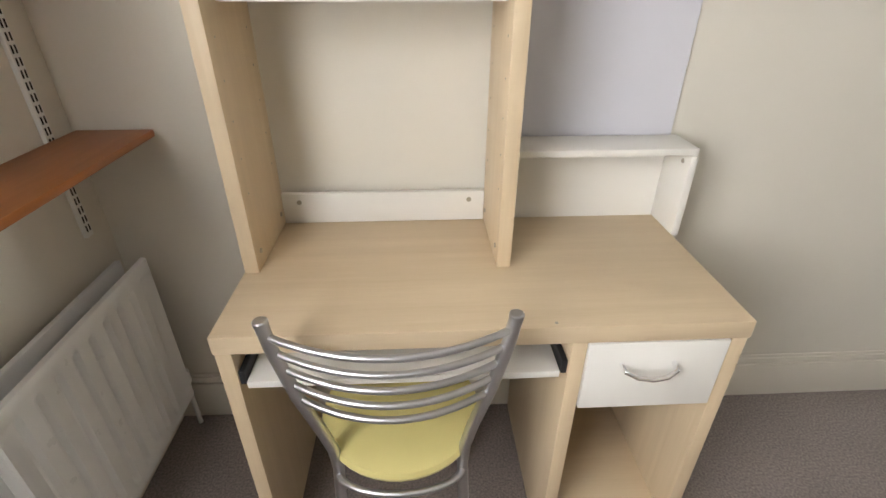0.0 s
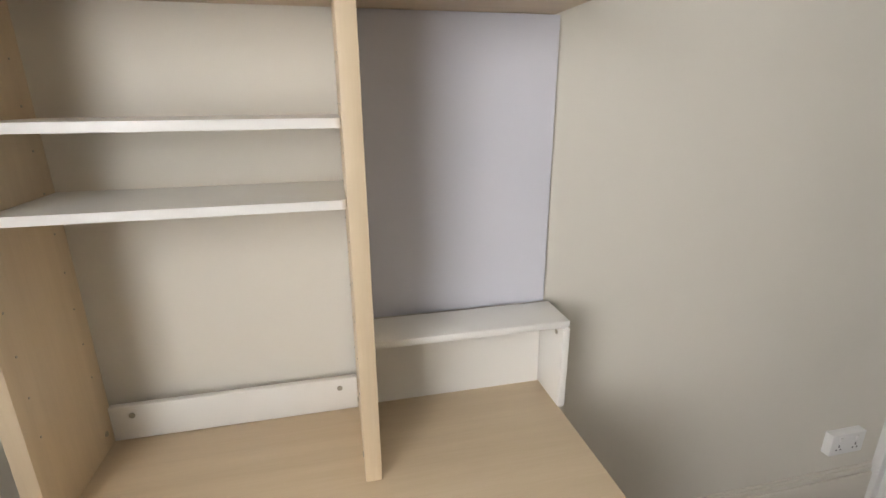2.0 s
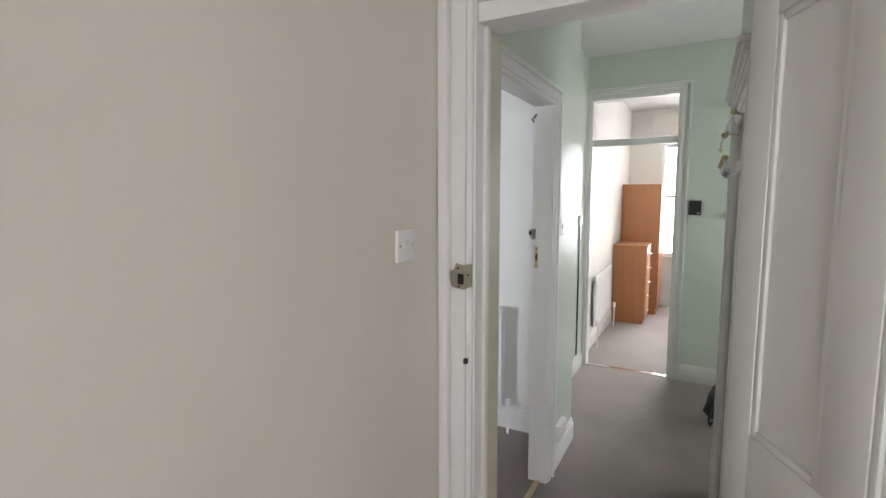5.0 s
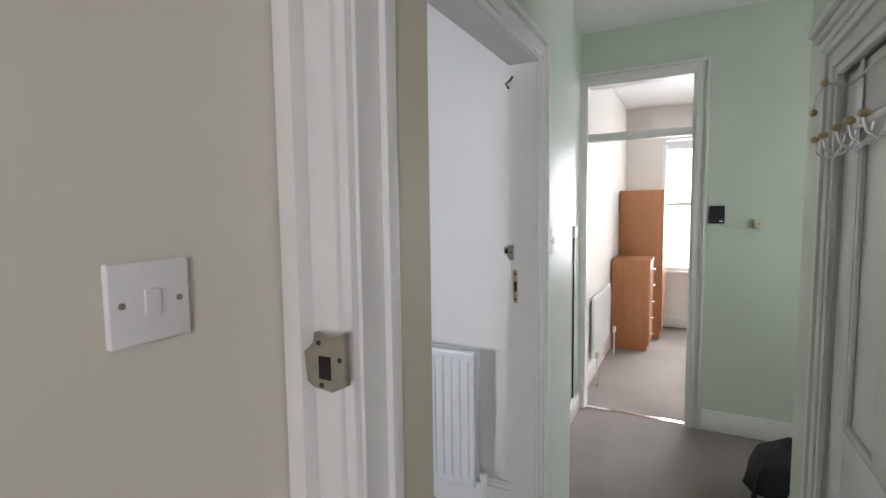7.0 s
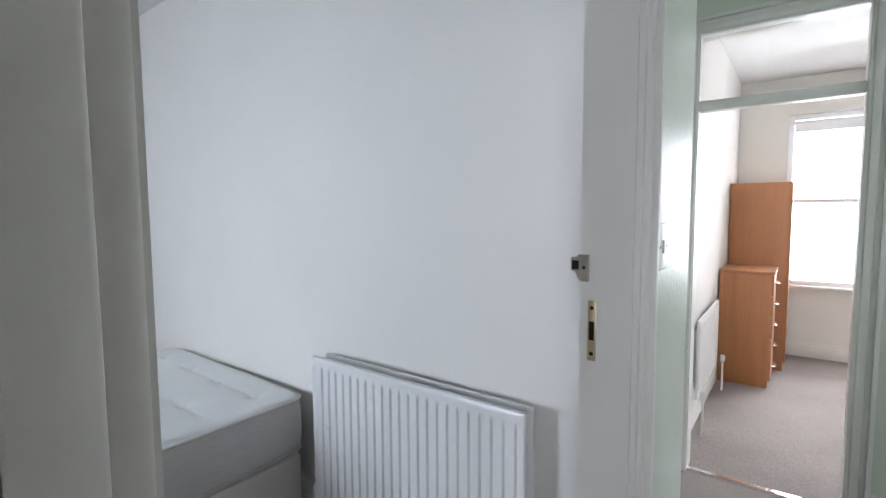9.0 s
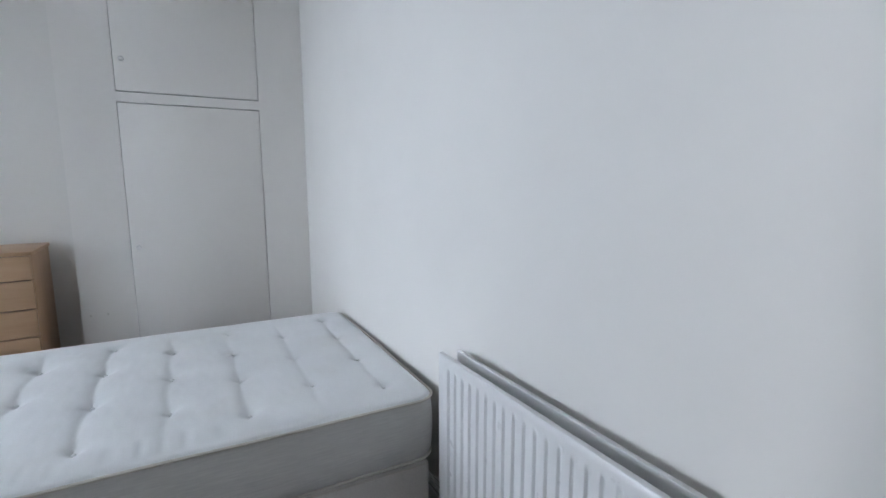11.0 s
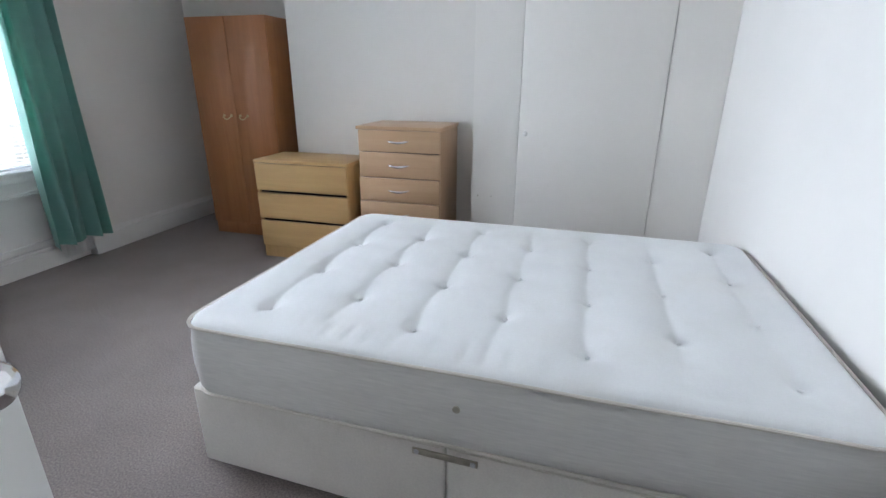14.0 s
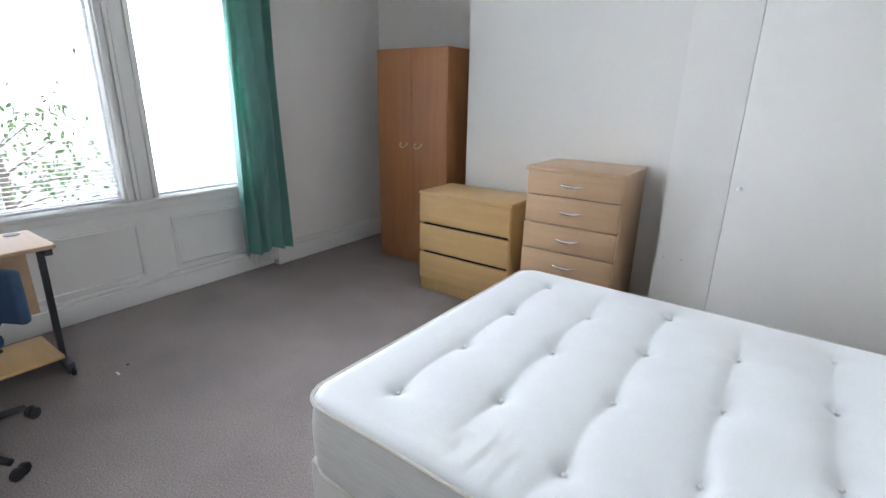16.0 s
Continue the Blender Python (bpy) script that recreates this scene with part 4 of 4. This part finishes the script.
def top_z(p, edge):
    """Quilted relief: deep buttons, creases that join them, puffed squares."""
    x, y = p
    dip = 0.0
    for cx, cy in tufts:
        r2 = ((x - cx) ** 2 + (y - cy) ** 2)
        if r2 < 0.06:
            dip += 0.009 * math.exp(-r2 / 0.0007) + 0.013 * math.exp(-math.sqrt(r2) / 0.05)
    inside = max(0.0, min(1.0, (hb - 0.10 - abs(y)) / 0.08))
    for k, cx in enumerate(tx):
        # each crease bows sideways between its buttons
        f = ((y - (tufts[0][1] if k % 2 == 0 else tufts[4][1])) / 0.336) % 1.0
        bow = math.sin(math.pi * f)
        d = x - cx + 0.013 * bow + 0.004 * noise.noise(Vector((cx * 3, y * 11, 5)))
        if abs(d) < 0.2:
            # a tight fold with a full pad on its far side
            dip += (0.0115 - 0.0045 * bow) * math.exp(-abs(d) / (0.020 if d < 0 else 0.034)) * inside
    dip += 0.0035 * noise.noise(Vector((x * 7, y * 7, 0))) + 0.0007 * noise.noise(Vector((x * 40, y * 14, 3)))
    near = max(0.0, 1 - (y + hb) / 0.16)
    if near > 0 and -0.55 < x < 0.25:
        dip += 0.004 * near * (1 - near) * 4 * max(0, math.sin(x * 75 + 2 * math.sin(x * 17)))
    soft = min(1.0, edge / 0.045)
    return mh - 0.004 - dip * min(1, edge / 0.05) - 0.022 * (1 - math.sqrt(max(0, 1 - (1 - soft) ** 2)))


bm = bmesh.new()
grid = []
for j in range(NY + 1):
    row = []
    for i in range(NX + 1):
        u, v = 2 * i / NX - 1, 2 * j / NY - 1
        p = plan(u, v)
        edge = min((1 - abs(u)) * ha, (1 - abs(v)) * hb)
        row.append(bm.verts.new((p.x, p.y, top_z(p, edge))))
    grid.append(row)
for j in range(NY):
    for i in range(NX):
        bm.faces.new((grid[j][i], grid[j][i + 1], grid[j + 1][i + 1], grid[j + 1][i]))
rim = [grid[0][i] for i in range(NX)] + [grid[j][NX] for j in range(NY)] + [grid[NY][i] for i in range(NX, 0, -1)] + [grid[j][0] for j in range(NY, 0, -1)]
rim_at = [v.co.copy() for v in rim]
part("cover", bm, FABRIC, mattress, "white quilted damask cover")
bm = bmesh.new()
prev = rim = [bm.verts.new(c) for c in rim_at]
levels = 9
for k in range(1, levels + 1):
    f = k / levels
    z = (mh - 0.026) * (1 - f) + 0.004
    ring = []
    for n0, v in enumerate(rim):
        d = Vector((v.co.x / ha, v.co.y / hb)).normalized()
        out = 0.010 * math.sin(math.pi * f) + 0.002 * noise.noise(Vector((v.co.x * 7, v.co.y * 7, z * 30))) - (0.010 if k == levels else 0)
        ring.append(bm.verts.new((v.co.x + d.x * out, v.co.y + d.y * out, z)))
    for n0 in range(len(rim)):
        n1 = (n0 + 1) % len(rim)
        bm.faces.new((prev[n0], ring[n0], ring[n1], prev[n1]))
    prev = ring
bm.faces.new(prev[::-1])
part("border", bm, BORDER, mattress, "greyer woven mattress border")
for z, g in ((mh - 0.020, 0.004), (0.010, 0.0)):
    pts = loop(ha + g, hb + g, rc)
    pts.append(pts[0])
    fine = []
    for a, b in zip(pts, pts[1:]):
        L = max(1, int(math.dist(a, b) / 0.08))
        fine += [(a[0] + (b[0] - a[0]) * k / L, a[1] + (b[1] - a[1]) * k / L, z + 0.003 * noise.noise(Vector((a[0] * 3 + k * 0.2, a[1] * 3, z)))) for k in range(L)]
    fine.append(fine[0])
    part("piping", bar(fine, 0.0055, 8), PIPING, mattress)
part("air_vent", disc(bmesh.new(), (-0.040, -hb - 0.011, 0.146), 0.011, 0.006, "y", 16), NICKEL, mattress, "small grey metal air vent")
for cx, cy in tufts:
    part("tuft", ball(bmesh.new(), (cx, cy, mh - 0.026), 0.007, 1, 1, 0.5), FABRIC, mattress)

# built-in cupboard
cup = thing("built_in_cupboard", pose(0, 5.14, 0), "white painted built-in alcove cupboard with flush doors", "cupboard")
CX0, CX1, DX0, DX1 = 2.44, BE - 0.002, 2.73, 3.55
part("side_panel", box(CX0, DX0 - 0.001, 0, 0.03, 0, H - 0.002), CUPBOARD, cup)
part("side_panel", box(DX1 + 0.002, CX1, 0, 0.03, 0, H - 0.002), CUPBOARD, cup)
part("rail", box(DX0 - 0.001, DX1 + 0.002, 0, 0.03, 1.886, 1.946), CUPBOARD, cup)
part("plinth", box(DX0 - 0.001, DX1 + 0.002, 0, 0.03, 0, 0.10), CUPBOARD, cup)
part("end_panel", box(CX0, CX0 + 0.02, 0.03, 0.9, 0, H - 0.002), CUPBOARD, cup)
# near-black sheet behind the doors paints the shade in their gaps
part("inside", box(DX0 - 0.02, DX1 + 0.02, 0.035, 0.05, 0.08, 2.6), DARK, cup)
for z0, z1, kz in ((0.106, 1.880, 0.985), (1.952, 2.64, 2.135)):
    d = part("door", box(DX0 + 0.002, DX1 - 0.001, -0.003, 0.024, z0, z1, r=0.002), CUPBOARD, cup)
    part("knob", ball(disc(bmesh.new(), (DX0 + 0.045, -0.012, kz), 0.006, 0.022, "y", 12), (DX0 + 0.045, -0.028, kz), 0.016, 1, 0.8, 1), PLASTIC, d, "small pale round knob")
for x in (2.485, 2.575):
    part("screw_hole", disc(bmesh.new(), (x, -0.001, 0.57), 0.004, 0.003, "y", 10), NICKEL, cup)
part("top_filler", box(DX0 - 0.001, DX1 + 0.002, 0, 0.03, 2.646, H - 0.002), CUPBOARD, cup)


def bow_handle(x, z, y, w):
    return bar([(x - w / 2, y, z + 0.004), (x - w / 2 + 0.008, y - 0.016, z + 0.002), (x - w / 4, y - 0.022, z - 0.004), (x, y - 0.024, z - 0.007), (x + w / 4, y - 0.022, z - 0.004),
                (x + w / 2 - 0.008, y - 0.016, z + 0.002), (x + w / 2, y, z + 0.004)], [0.006, 0.0065, 0.009, 0.0105, 0.009, 0.0065, 0.006], 10)


def chest_of_drawers(name, m, w, d, h, heights, proud, top_mat, side_mat, front_mat, label, plinth=0.06, handle=True, gap=0.006, category="chest of drawers", top_over=0.015):
    """Local x across, front at y = 0, back at y = d."""
    c = thing(name, m, label, category)
    part("top", box(-w / 2 - top_over * 0.6, w / 2 + top_over * 0.6, -top_over - 0.012, d, h - 0.022, h, r=0.003), top_mat, c)
    for s in (-1, 1):
        a, b = sorted((s * w / 2, s * (w / 2 - 0.018)))
        part("side", box(a, b, 0.0, d, 0.0, h - 0.022, r=0.0015), side_mat, c)
    part("back", box(-w / 2 + 0.018, w / 2 - 0.018, d - 0.008, d, 0.02, h - 0.022), side_mat, c)
    # near-black sheet as painted shade between the drawer fronts
    part("inside", box(-w / 2 + 0.02, w / 2 - 0.02, 0.012, 0.02, 0.02, h - 0.024), DARK, c)
    part("plinth", box(-w / 2 + 0.018, w / 2 - 0.018, 0.004, 0.02, 0.0, plinth, r=0.001), side_mat, c)
    z = h - 0.026
    for hh, pr in zip(heights, proud):
        dr = part("drawer", box(-w / 2 + 0.003, w / 2 - 0.003, -0.018 - pr, 0.004, z - hh + gap, z, r=0.0025), front_mat, c)
        if handle:
            part("handle", bow_handle(0, z - hh / 2 + 0.004, -0.018 - pr, 0.140), CHROME, dr, "polished chrome bow handle")
        z -= hh
    return c


chest_of_drawers("chest_of_drawers", pose(1.968, 5.052, 0), 0.571, 0.44, 1.01, (0.144, 0.170, 0.162, 0.165, 0.22), (0.0, 0.0, 0.012, 0.018, 0.02), BEECH, BEECH_V, BEECH,
                 "pinkish beech veneer chest of five drawers with chrome handles")
chest_of_drawers("low_chest_of_drawers", pose(1.21, 5.065, 0), 0.735, 0.40, 0.748, (0.215, 0.213, 0.215), (0, 0, 0), OAK, OAK_V, OAK,
                 "low yellow oak veneer chest of three plain drawers", 0.098, False, 0.020, "chest of drawers", 0.006)

ward = thing("wardrobe", pose(0.412, 5.5, 0), "cherry veneer two-door wardrobe with brass drop handles", "wardrobe")
WW, WD, WH = 0.715, 0.47, 1.745
for s in (-1, 1):
    a, b = sorted((s * WW / 2, s * (WW / 2 - 0.018)))
    part("side", box(a, b, 0.0, WD, 0.0, WH, r=0.0015), CHERRY, ward)
    a, b = sorted((s * 0.0015, s * (WW / 2 - 0.001)))
    d = part("door", box(a, b, -0.018, -0.001, 0.105, WH, r=0.002), CHERRY, ward)
    x = s * 0.075
    hd = part("handle", bar([(x - 0.033, -0.02, 1.014), (x - 0.034, -0.036, 1.004), (x - 0.018, -0.040, 0.990), (x, -0.041, 0.984), (x + 0.018, -0.040, 0.990), (x + 0.034, -0.036, 1.004),
                              (x + 0.033, -0.02, 1.014)], 0.0045, 8), BRASS, d, "brass drop handle")
    for k in (-1, 1):
        part("rose", disc(bmesh.new(), (x + k * 0.033, -0.02, 1.014), 0.011, 0.006, "y", 14), BRASS, hd)
part("top", box(-WW / 2 + 0.018, WW / 2 - 0.018, 0.0, WD, WH - 0.02, WH - 0.001), CHERRY, ward)
part("back", box(-WW / 2 + 0.018, WW / 2 - 0.018, WD - 0.006, WD, 0.02, WH - 0.02), CHERRY, ward)
part("plinth", box(-WW / 2 + 0.018, WW / 2 - 0.018, 0.0, 0.016, 0.0, 0.10, r=0.001), CHERRY, ward)


# curtain: pleated cloth with a white lining edge
def curtain(m, w, h, label):
    c = thing("curtain", m, label, "curtain")
    n, rows = 90, 26
    bm = bmesh.new()
    sheets = []
    for off in (0.0, 0.003):
        g = []
        for j in range(rows + 1):
            f = j / rows
            row = []
            for i in range(n + 1):
                s = i / n
                spread = 0.97 + 0.02 * f
                a = (0.044 + 0.022 * math.sin(7.0 * s + 1.2)) * (0.75 + 0.25 * f)
                y = (s - 0.5) * w * spread + 0.010 * math.sin(5 * f + 9 * s) - 0.012 * f
                x = a * math.sin(2 * math.pi * 4.3 * s + 1.3 * math.sin(1.6 * f + 4 * s)) + 0.012 * math.sin(37 * s + 3 * f)
                z = h * (1 - f) + (0.012 * math.sin(12 * s) + 0.05 * (s - 0.5) * 0.3 if j == rows else 0)
                row.append(bm.verts.new((x + off, y, z)))
            g.append(row)
        sheets.append(g)
        for j in range(rows):
            for i in range(n):
                bm.faces.new((g[j][i], g[j][i + 1], g[j + 1][i + 1], g[j + 1][i]))
    a, b = sheets
    edge = lambda g: [g[0][i] for i in range(n)] + [g[j][n] for j in range(rows)] + [g[rows][i] for i in range(n, 0, -1)] + [g[j][0] for j in range(rows, 0, -1)]
    ea, eb = edge(a), edge(b)
    for k in range(len(ea)):
        k2 = (k + 1) % len(ea)
        bm.faces.new((ea[k], ea[k2], eb[k2], eb[k]))
    part("cloth", bm, CURTAIN, c)
    return c


curtain(pose(-0.375, 4.60, 0.165), 0.395, 2.2, "sea-green curtain hanging in soft pleats beside the window")
lin = thing("curtain_lining", pose(-0.428, 4.585, 0.055), "pale sheer lining hanging behind the green curtain", "curtain")
bm = bmesh.new()
g = [[bm.verts.new((0.006 * math.sin(18 * i / 20 * 2) , -0.10 + 0.30 * i / 20, 2.2 * j / 6)) for i in range(21)] for j in range(7)]
for j in range(6):
    for i in range(20):
        bm.faces.new((g[j][i], g[j][i + 1], g[j + 1][i + 1], g[j + 1][i]))
geo = bmesh.ops.solidify(bm, geom=bm.faces[:], thickness=0.002)
part("cloth", bm, LINING, lin)
pole = thing("curtain_pole", pose(-0.395, 0, 2.38), "white curtain pole above the window bay", "curtain pole")
part("pole", bar([(0, 2.3, 0), (0, 4.85, 0)], 0.012, 12), UPVC, pole)
for y in (2.5, 3.8, 4.8):
    part("bracket", box(-0.185 if y < 4.72 else -0.045, 0.012, y - 0.008, y + 0.008, -0.012, 0.012, r=0.002), UPVC, pole)

# computer trolley at the window
tr = thing("computer_trolley", pose(0, 0, 0), "beech-topped computer trolley with dark metal legs on castors", "desk")
part("tabletop", box(-0.06, 0.325, 2.20, 3.055, 0.712, 0.732, r=0.004), BEECH, tr)
gr = part("grommet", disc(bmesh.new(), (0.0, 2.98, 0.7325), 0.032, 0.004), BLACK, tr)
for y in (3.03, 2.23):
    part("leg", bar([(0.105, y, 0.05), (0.165, y, 0.712)], [0.018, 0.018], 4), GREY_METAL, tr)
    part("foot", box(-0.16, 0.20, y - 0.02, y + 0.02, 0.05, 0.085, r=0.006), GREY_METAL, tr)
    part("top_bracket", box(-0.04, 0.30, y - 0.015, y + 0.015, 0.677, 0.712, r=0.004), GREY_METAL, tr)
    for x in (-0.13, 0.17):
        cs = part("castor", disc(bmesh.new(), (x, y + 0.012, 0.025), 0.025, 0.018, "y", 18), BLACK, tr)
        part("fork", box(x - 0.012, x + 0.012, y - 0.012, y + 0.003, 0.02, 0.055, r=0.003), BLACK, cs)
part("modesty_panel", box(-0.055, -0.039, 2.25, 3.02, 0.30, 0.676, r=0.002), BEECH, tr)
part("low_shelf", box(-0.15, 0.19, 2.30, 3.02, 0.115, 0.133, r=0.003), OAK, tr, "pale wooden low shelf")

# office chair beside it
oc = thing("office_chair", pose(0.52, 2.46, 0, 0, 0, -61), "black office chair with a blue padded seat", "chair")
for k in range(5):
    a = radians(167 + 72 * k)
    c0, s0 = math.cos(a), math.sin(a)
    lg = part("leg", bar([(0.03 * c0, 0.03 * s0, 0.12), (0.20 * c0, 0.20 * s0, 0.095), (0.335 * c0, 0.335 * s0, 0.068)], [0.026, 0.02, 0.014], 10), BLACK, oc)
    part("castor", disc(disc(bmesh.new(), (0.36 * c0 - 0.014 * s0, 0.36 * s0 + 0.014 * c0, 0.027), 0.027, 0.018, "y", 16), (0.36 * c0 + 0.014 * s0, 0.36 * s0 - 0.014 * c0, 0.027), 0.027, 0.018, "y", 16), BLACK, lg)
part("column", bar([(0, 0, 0.08), (0, 0, 0.42)], 0.025, 14), BLACK, oc)
bm = box(-0.23, 0.23, -0.22, 0.22, 0.43, 0.50, r=0.03, seg=3)
part("seat", bm, BLUE, oc, "blue fabric seat cushion")
part("seat_shell", box(-0.215, 0.215, -0.205, 0.205, 0.415, 0.432, r=0.006), BLACK, oc)
part("backrest", box(-0.37, -0.32, -0.18, 0.20, 0.47, 0.71, r=0.024, seg=3), BLUE, oc)
part("back_stem", bar([(-0.10, 0, 0.415), (-0.34, 0, 0.41), (-0.385, 0, 0.45), (-0.38, 0, 0.60)], 0.016, 10), BLACK, oc)
for s in (-1, 1):
    ar = part("armrest", bar([(-0.10, s * 0.22, 0.43), (-0.12, s * 0.255, 0.58), (-0.11, s * 0.255, 0.665)], 0.014, 10), BLACK, oc)
    part("pad", box(-0.20, 0.06, s * 0.255 - 0.028, s * 0.255 + 0.028, 0.665, 0.695, r=0.012, seg=3), BLACK, ar)

# litter on the carpet
lit = thing("carpet_lint", pose(0.285, 3.245, 0), "small dark crumb on the carpet", "litter")
part("crumb", ball(bmesh.new(), (0, 0, 0.004), 0.006, 1, 1.2, 0.6), DARK, lit)
lit2 = thing("paper_scrap", pose(0.33, 3.18, 0), "tiny white paper scrap on the carpet", "litter")
part("scrap", box(-0.02, 0.02, -0.004, 0.004, 0.0, 0.002), PLASTIC, lit2)

# ---- end room ----
chest_of_drawers("end_chest_of_drawers", pose(7.275, 1.405, 0), 0.45, 0.36, 0.955, (0.175, 0.175, 0.175, 0.175, 0.175), (0, 0, 0, 0, 0), CHERRY, CHERRY, CHERRY,
                 "cherry veneer chest of five drawers with chrome handles", 0.05)
w2 = thing("end_wardrobe", pose(7.93, 1.32, 0), "cherry veneer single wardrobe beside the end room window", "wardrobe")
for s in (-1, 1):
    a, b = sorted((s * 0.30, s * 0.282))
    part("side", box(a, b, 0.0, 0.45, 0.0, 1.69, r=0.0015), CHERRY, w2)
    a, b = sorted((s * 0.0015, s * 0.299))
    d = part("door", box(a, b, -0.018, -0.001, 0.08, 1.69, r=0.002), CHERRY, w2)
    part("handle", bar([(s * 0.05, -0.018, 0.86), (s * 0.05, -0.04, 0.87), (s * 0.05, -0.04, 0.93), (s * 0.05, -0.018, 0.94)], 0.005, 8), CHROME, d)
part("top", box(-0.282, 0.282, 0.0, 0.45, 1.67, 1.689), CHERRY, w2)
part("back", box(-0.282, 0.282, 0.444, 0.45, 0.0, 1.67), CHERRY, w2)
part("plinth", box(-0.282, 0.282, 0.0, 0.016, 0.0, 0.075), CHERRY, w2)

# ---- outside ----
GROUND = mat("pale_gravel", (0.42, 0.42, 0.38), 0.95, vary=0.2, scale=0.5, grain=0.2, grain_scale=8)
BARK = mat("bark", (0.22, 0.19, 0.16), 0.95, vary=0.2, scale=10, bump=0.8, bump_scale=25)
LEAF = mat("green_leaves", (0.14, 0.26, 0.09), 0.7, vary=0.3, scale=3)
bm = bmesh.new()
v = [bm.verts.new(p) for p in ((-400, -400, -3.2), (400, -400, -3.2), (400, 400, -3.2), (-400, 400, -3.2))]
bm.faces.new(v)
tagged(part("ground", bm, GROUND, smooth=False), "pale grey ground below the windows", "ground", kind="structure")
for nm, m, w, h in (("backdrop", pose(-52, 10, 8, 0, 90, 0), 90, 90), ("backdrop_2", pose(60, 0, 8, 0, 90, 0), 90, 90), ("backdrop_3", pose(2, -55, 8, 90, 0, 0), 90, 90)):
    bm = bmesh.new()
    v = [bm.verts.new((a * w / 2, b * h / 2, 0)) for a, b in ((-1, -1), (1, -1), (1, 1), (-1, 1))]
    bm.faces.new(v)
    ob = tagged(part(nm, bm, HAZE, smooth=False), "bright overcast sky in the distance", "sky", kind="structure")
    ob.matrix_world = m
tree = thing("tree", pose(-8.5, 4.75, -3.2), "leafy green tree outside the bedroom window", "tree")
bm = tube(bmesh.new(), [(0, 0, 0), (0.05, 0.02, 1.5), (-0.03, 0.05, 3.0), (0.06, 0.0, 4.4)], [0.16, 0.11, 0.06, 0.02], 10)
rng = random.Random(4)
tips = []
for k in range(14):
    a, z = rng.uniform(0, 6.28), rng.uniform(2.2, 4.3)
    L = rng.uniform(0.6, 1.3)
    tip = Vector((L * math.cos(a), L * math.sin(a), z + rng.uniform(0.2, 0.8)))
    tube(bm, [(0, 0, z), tip * 0.5 + Vector((0, 0, z * 0.5)), tip], [0.022, 0.014, 0.006], 6)
    tips.append(tip)
part("trunk", bm, BARK, tree)
verts, faces = [], []
for k in range(650):
    t = tips[rng.randrange(len(tips))]
    c = t + Vector((rng.gauss(0, 0.30), rng.gauss(0, 0.30), rng.gauss(0, 0.24)))
    r = Euler((rng.uniform(0, 6), rng.uniform(0, 6), rng.uniform(0, 6))).to_matrix()
    s = rng.uniform(0.05, 0.09)
    b0 = len(verts)
    verts += [tuple(c + r @ Vector(p)) for p in ((-s, 0, 0), (0, -s * 0.45, 0.01), (s, 0, 0), (0, s * 0.45, 0.01))]
    faces.append((b0, b0 + 1, b0 + 2, b0 + 3))
me = bpy.data.meshes.new("crown")
me.from_pydata(verts, [], faces)
me.materials.append(LEAF)
cr = new("crown", me)
cr.parent = tree
